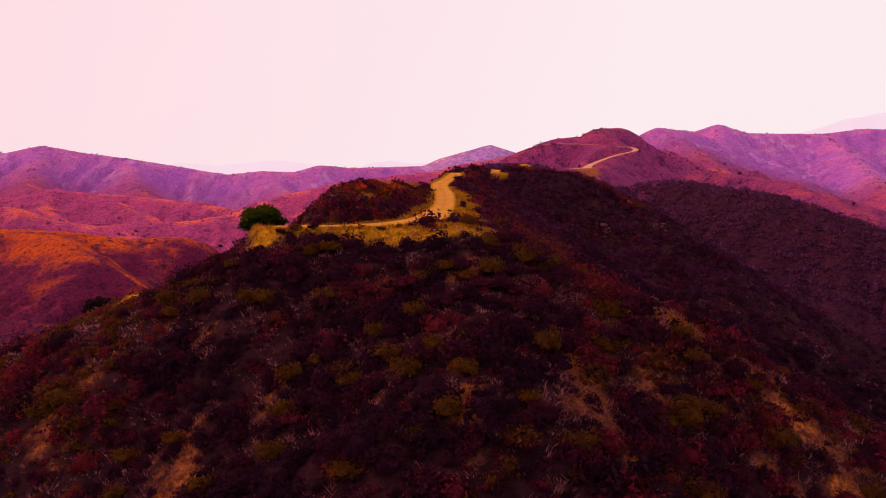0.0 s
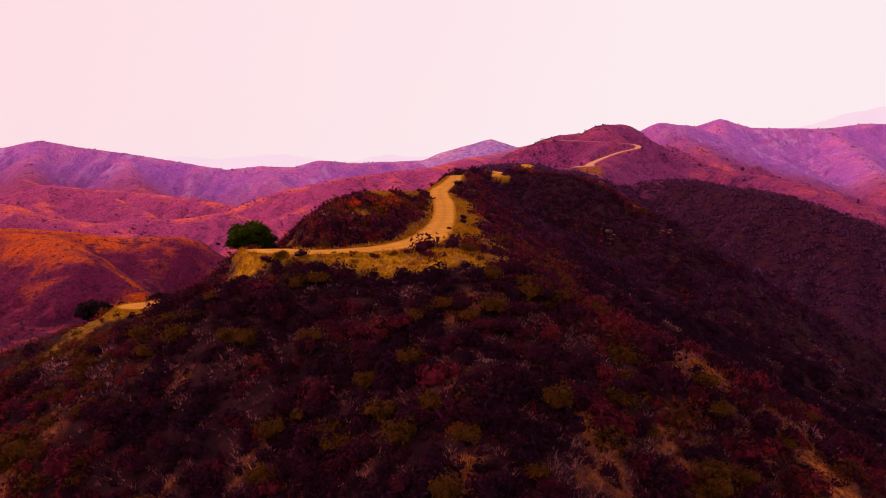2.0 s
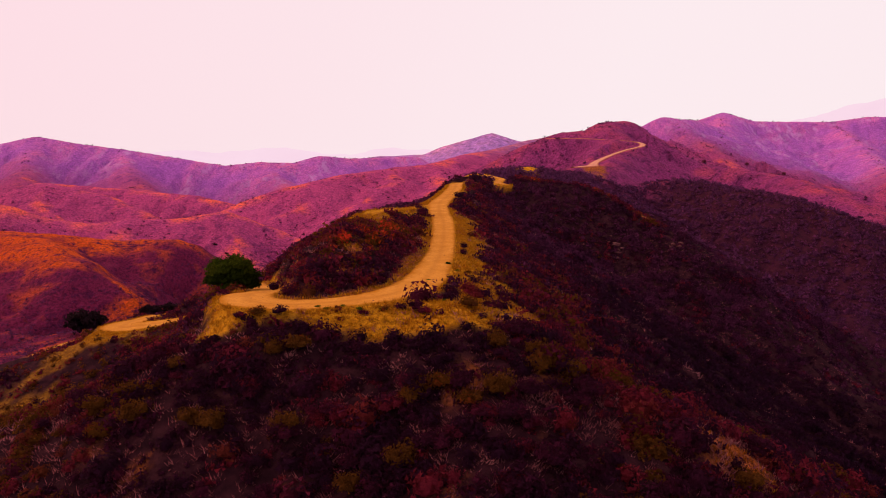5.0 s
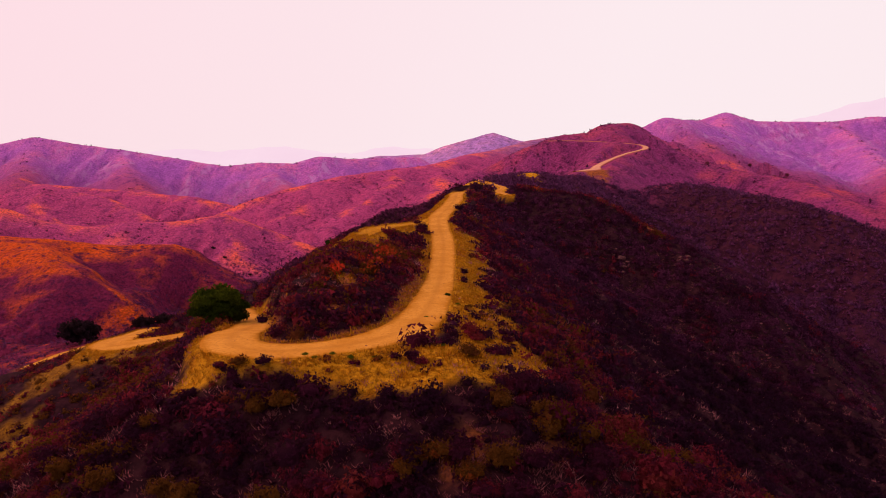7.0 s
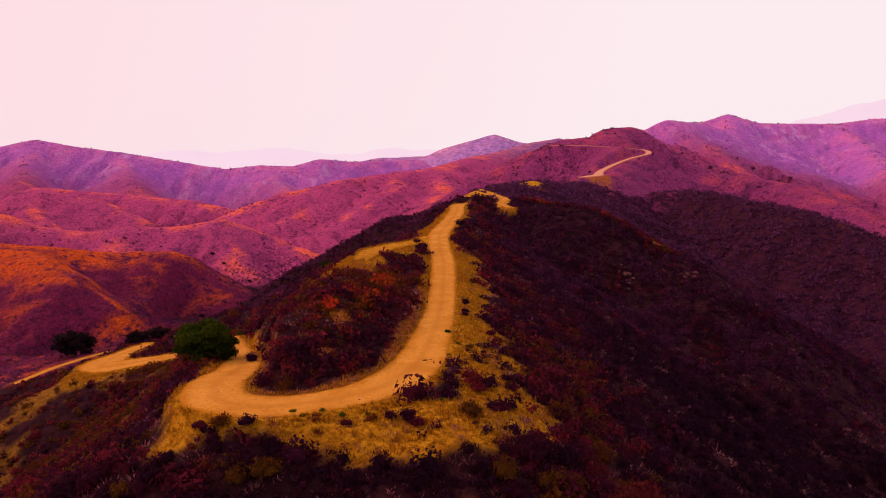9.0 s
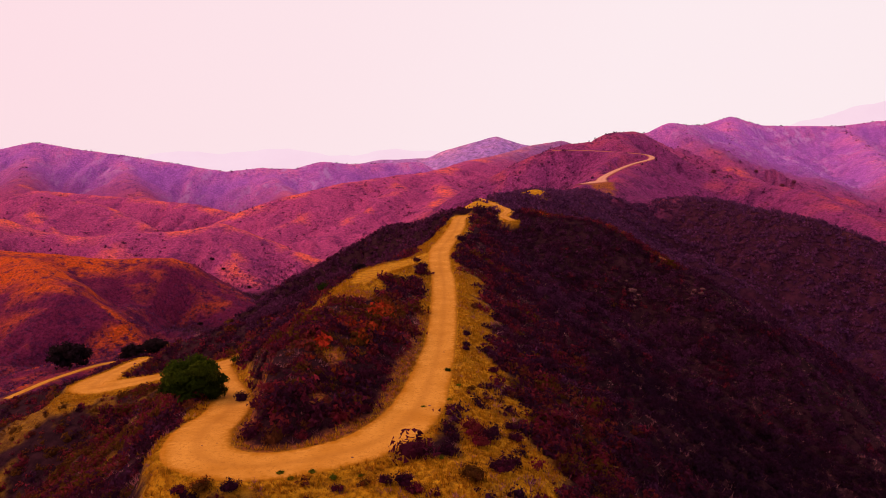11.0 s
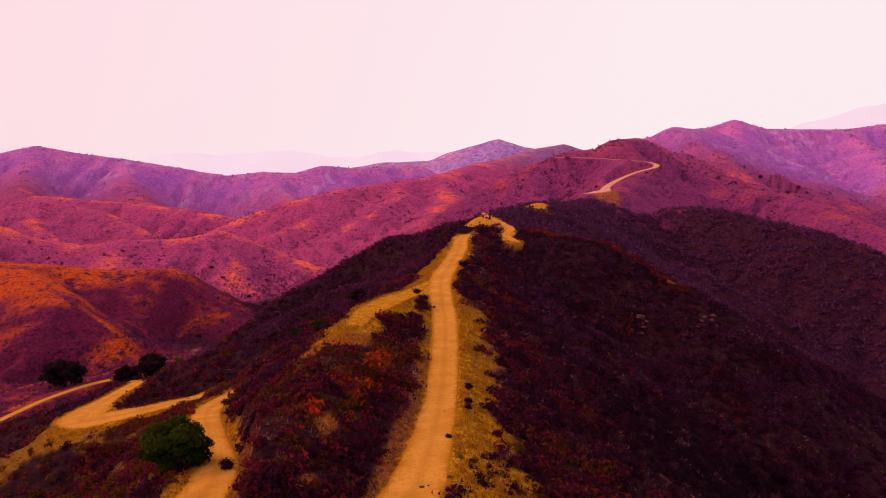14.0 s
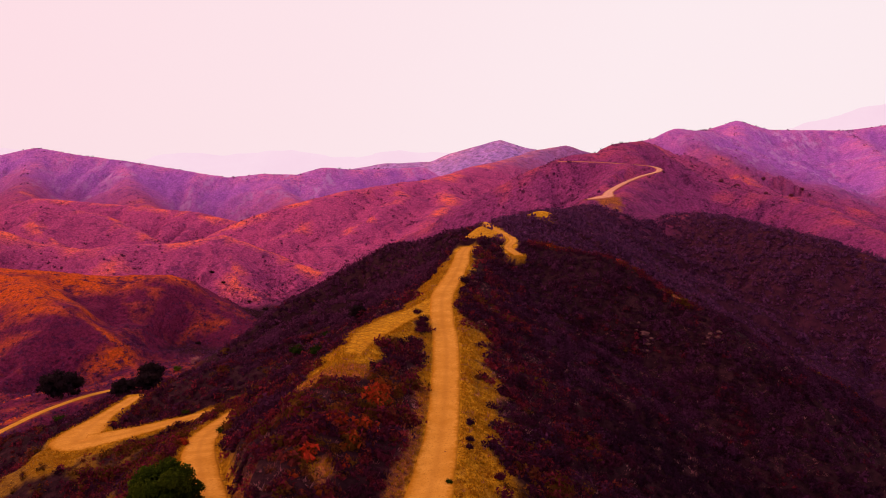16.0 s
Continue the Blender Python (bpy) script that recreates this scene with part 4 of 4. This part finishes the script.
tree("broad_tree", -33.6, 133.5, 9.0, 6.2, "round bushy green tree on the bank below the dirt road", GREEN, 0.5, 9500, 0.15, 20)
tree("dark_tree", -25, 247, 5.2, 4.8, "dark round evergreen tree on the slope", OAK, 0.3, 1600, 0.26)
for x, y, w, h in ((-170, 353, 19, 13), (-118, 302, 10, 9), (-116, 318, 11, 8), (-150, 400, 13, 8)):
    tree("oak_tree", x, y, w, h, "dark spreading oak tree in the valley", OAK, 0.3, 1500, 0.26)
# far trees wear the purple leaf colour that imitates haze
tree("lone_tree", 400, 905, 7, 8, "purplish rounded tree on the far slope", FARBRUSH, 0.7, 700, 0.3)
for x, y, w in ((300, 850, 8), (330, 890, 10), (350, 930, 9), (372, 900, 7), (455, 1101, 9), (497, 1070, 8), (434, 1157, 10), (342, 725, 7), (360, 812, 7)):
    tree("slope_tree", x, y, 0.75 * w, 0.65 * w, "purplish tree in a gully of the far slope", FARBRUSH, 0.75, 500, 0.3)

RED, OLIVE, DARK = 0.58, 0.66, 0.12
for x, y, r in ((-43, 258, 3.2), (-38, 264, 3.0), (-41, 241, 2.6), (-34, 248, 2.4), (-24.5, 184, 2.0), (-20, 262, 2.6), (-17, 256, 2.2)):
    bush("green_bush", x, y, r, 0.95, "dull green rounded bush on the brushy slope", "shrub", GREEN, 0.05, "green bushes on the slope", 420, 0.13)
for x, y, r in ((-208, 665, 2.6), (-192, 646, 2.4), (-162, 616, 2.4), (-146, 605, 2.8), (-159, 491, 2.2)):
    bush("valley_bush", x, y, r, 0.9, "dark purplish bush in the valley below the grassy hills", "shrub", OAK, 0.6, "bushes in the valley", 300, 0.2)
for x, y, r, tall, tone, mat, up in (
        (-17.8, 98.2, 1.1, 0.9, 0.2, BRUSH, 0), (-22.6, 99.0, 0.95, 0.8, 0.45, BRUSH, 0), (-20.6, 98.9, 1.15, 0.7, 0.75, BRUSH, 0), (-8.5, 98.7, 0.8, 0.7, 0.4, BRUSH, 0),
        (-6.1, 99.1, 0.7, 0.9, OLIVE, BRUSH, 0), (-4.3, 99.4, 0.9, 0.9, 0.3, BRUSH, 0), (-2.6, 98.8, 1.2, 1.0, 0.3, BRUSH, 0.2), (-1.6, 97.8, 1.0, 0.8, 0.45, BRUSH, 0),
        (1.2, 131.6, 0.55, 0.7, 0.3, GREEN, 0), (3.9, 141.0, 0.9, 0.9, 0.25, BRUSH, 0.3), (4.0, 143.8, 0.8, 0.9, 0.2, BRUSH, 0), (4.2, 149.1, 1.0, 1.2, 0.2, BRUSH, 0.4),
        (3.9, 112.5, 1.6, 0.9, 0.50, BRUSH, 0), (5.4, 112.0, 1.5, 0.8, 0.3, BRUSH, 0), (4.6, 109.6, 1.3, 0.8, 0.52, BRUSH, 0), (3.6, 100.0, 1.5, 1.0, 0.64, BRUSH, 0), (6.3, 103.6, 1.5, 0.9, 0.3, BRUSH, 0),
        (8.4, 116.8, 1.1, 0.9, 0.3, BRUSH, 0), (4.1, 125.6, 0.8, 0.8, 0.6, BRUSH, 0), (7.5, 135.7, 1.0, 0.8, 0.4, BRUSH, 0), (8.7, 114.2, 1.1, 0.9, 0.4, BRUSH, 0),
        (-3.6, 265, 1.5, 1.2, 0.1, BRUSH, 0.4), (-5.0, 261, 1.3, 0.9, 0.15, BRUSH, 0), (4.4, 230.5, 1.7, 1.0, 0.25, BRUSH, 0), (5.6, 226, 1.5, 0.9, 0.3, BRUSH, 0), (5.2, 243, 2.0, 1.0, 0.2, BRUSH, 0), (6.4, 240, 1.8, 0.9, 0.3, BRUSH, 0), (4.6, 236, 1.4, 0.8, 0.3, BRUSH, 0),
        (-4.8, 203, 1.6, 1.0, 0.25, BRUSH, 0), (-5.2, 199, 1.5, 1.0, 0.3, BRUSH, 0), (-5.0, 194, 1.5, 1.0, 0.35, BRUSH, 0), (-6.2, 208, 1.4, 0.9, 0.3, BRUSH, 0),
        (-26.5, 131.5, 1.3, 1.1, 0.1, BRUSH, 0), (-70, 236, 1.6, 1.0, 0.3, GREEN, 0), (-153, 322, 3.2, 1.0, 0.3, GREEN, 0), (-143, 416, 2.6, 1.2, 0.9, GREEN, 0), (-44, 166, 1.4, 0.9, 0.8, BRUSH, 0), (-41, 178, 1.6, 0.9, 0.3, GREEN, 0)):
    green = mat is GREEN
    bush("shrub", x, y, r, tall, "small green shrub beside the dirt road" if green else ("reddish brown leafy shrub on dry grass" if tone > 0.35 else "dark rounded shrub on dry grass"), "shrub", mat, tone, "shrubs beside the road",
         upright=up)
for x, y, r in ((-14.2, 101.6, 0.5), (-11.3, 101.8, 0.5), (-13.0, 100.4, 0.45), (-9.2, 101.0, 0.6), (-6.8, 101.8, 0.4), (-1.6, 118.6, 0.4), (2.6, 126.0, 0.45), (0.6, 104.8, 0.5), (1.4, 121.0, 0.4)):
    bush("weed_tuft", x, y, r, 0.55, "low green weed tuft at the road's edge", "weed", GREEN, 0.95, "weed tufts", leaves=150)

bush("dead_bush", -138, 428, 4.2, 1.1, "bleached leafless bush in the valley below the hills", "shrub", TWIG, 0.8, "", 240, 0.16, 0.3)
molds = [bush("chaparral_shrub", 30 + 3.1 * i, 60 + i, 1.0 + 0.09 * i, 0.75 + 0.07 * (i % 4), lab, "shrub", BRUSH, tn, "bushes on the near slope", 540, 0.15, 0.15 * (i % 2))
         for i, (tn, lab) in enumerate(((0.20, "dark maroon chaparral bush on the brushy slope"), (0.35, "dark maroon chaparral bush on the brushy slope"), (0.40, "reddish brown chaparral bush on the brushy slope"),
                                        (0.66, "olive green chaparral bush on the brushy slope"), (0.70, "olive green chaparral bush on the brushy slope"), (0.28, "dark maroon chaparral bush on the brushy slope")))]
x, y = scatter(-45, 50, 52, 97, 330, 0.0)
z = land(x, y)[0]
for i in range(min(240, len(x))):
    big = 1.0 + 0.5 * rng.random()
    copy_thing(molds[int(rng.integers(6))], pose(x[i], y[i], z[i] - 0.05, 0, 0, 360 * rng.random()) @ Matrix.Diagonal((big, big, big * (0.85 + 0.3 * rng.random()), 1)))


def boulder(name, x, y, r, label, flat=0.7, group=""):
    bm = bmesh.new()
    bmesh.ops.create_icosphere(bm, subdivisions=2, radius=r)
    off = Vector(rng.random(3) * 50)
    for v in bm.verts:
        v.co *= 1 + 0.45 * noise.noise(v.co / r * 0.9 + off) + 0.12 * noise.noise(v.co / r * 3 + off)
        v.co.z *= flat
    me = bpy.data.meshes.new(name)
    bm.to_mesh(me)
    bm.free()
    me.materials.append(ROCK)
    ob = new(name, me)
    ob.matrix_world = pose(x, y, ground_at(x, y) + 0.1 * r, 0, 0, 360 * rng.random())
    return tagged(ob, label, "rock", group)


for x, y in ((71, 244), (72.5, 246), (74, 247.5), (75.5, 246.5), (77, 249), (56, 246), (57.5, 247.5), (55, 248.5)):
    boulder("boulder", x, y, 0.55 + 0.5 * rng.random(), "pale weathered boulder on the brushy spur", 0.45, group="boulders on the spur")
for i in range(9):
    boulder("boulder", 52 + 5 * rng.random(), 243 + 9 * rng.random(), 0.35 + 0.5 * rng.random(), "pale broken rock on the brushy slope", group="rocks on the slope")
for x, y in ((-24.6, 112.2), (-24.9, 110.5), (-23.9, 108.8), (-22.6, 109.6), (-0.9, 119.0), (-8, 105), (-3.5, 112), (0.6, 140)):
    boulder("stone", x, y, 0.10 + 0.08 * rng.random(), "small loose stone on the dirt road", 0.6, "stones on the road")

# ---- far ranges, emitting a haze colour so that they hardly show ----
def far_range(name, y, pts, label):
    line = spline([(px, pz) for px, pz in pts], 25.0)
    x = line[:, 0]
    top = line[:, 1] + 14 * fbm(x, x * 0 + y, 130, 4)
    rows = [np.column_stack([x + 12 * fbm(x, x * 0 + 5 * k, 60, 2), np.full(len(x), y - 260.0 * k) + 60 * fbm(x, x * 0 + 90 * k, 180, 3), top * (1 - 0.30 * k) - 20 * k]) for k in range(4)]
    rows = [np.column_stack([x, np.full(len(x), y + 300.0), top * 0 - 60])] + rows
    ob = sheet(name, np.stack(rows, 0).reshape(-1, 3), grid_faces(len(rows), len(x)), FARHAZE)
    return tagged(ob, label, "mountain range", kind="structure")


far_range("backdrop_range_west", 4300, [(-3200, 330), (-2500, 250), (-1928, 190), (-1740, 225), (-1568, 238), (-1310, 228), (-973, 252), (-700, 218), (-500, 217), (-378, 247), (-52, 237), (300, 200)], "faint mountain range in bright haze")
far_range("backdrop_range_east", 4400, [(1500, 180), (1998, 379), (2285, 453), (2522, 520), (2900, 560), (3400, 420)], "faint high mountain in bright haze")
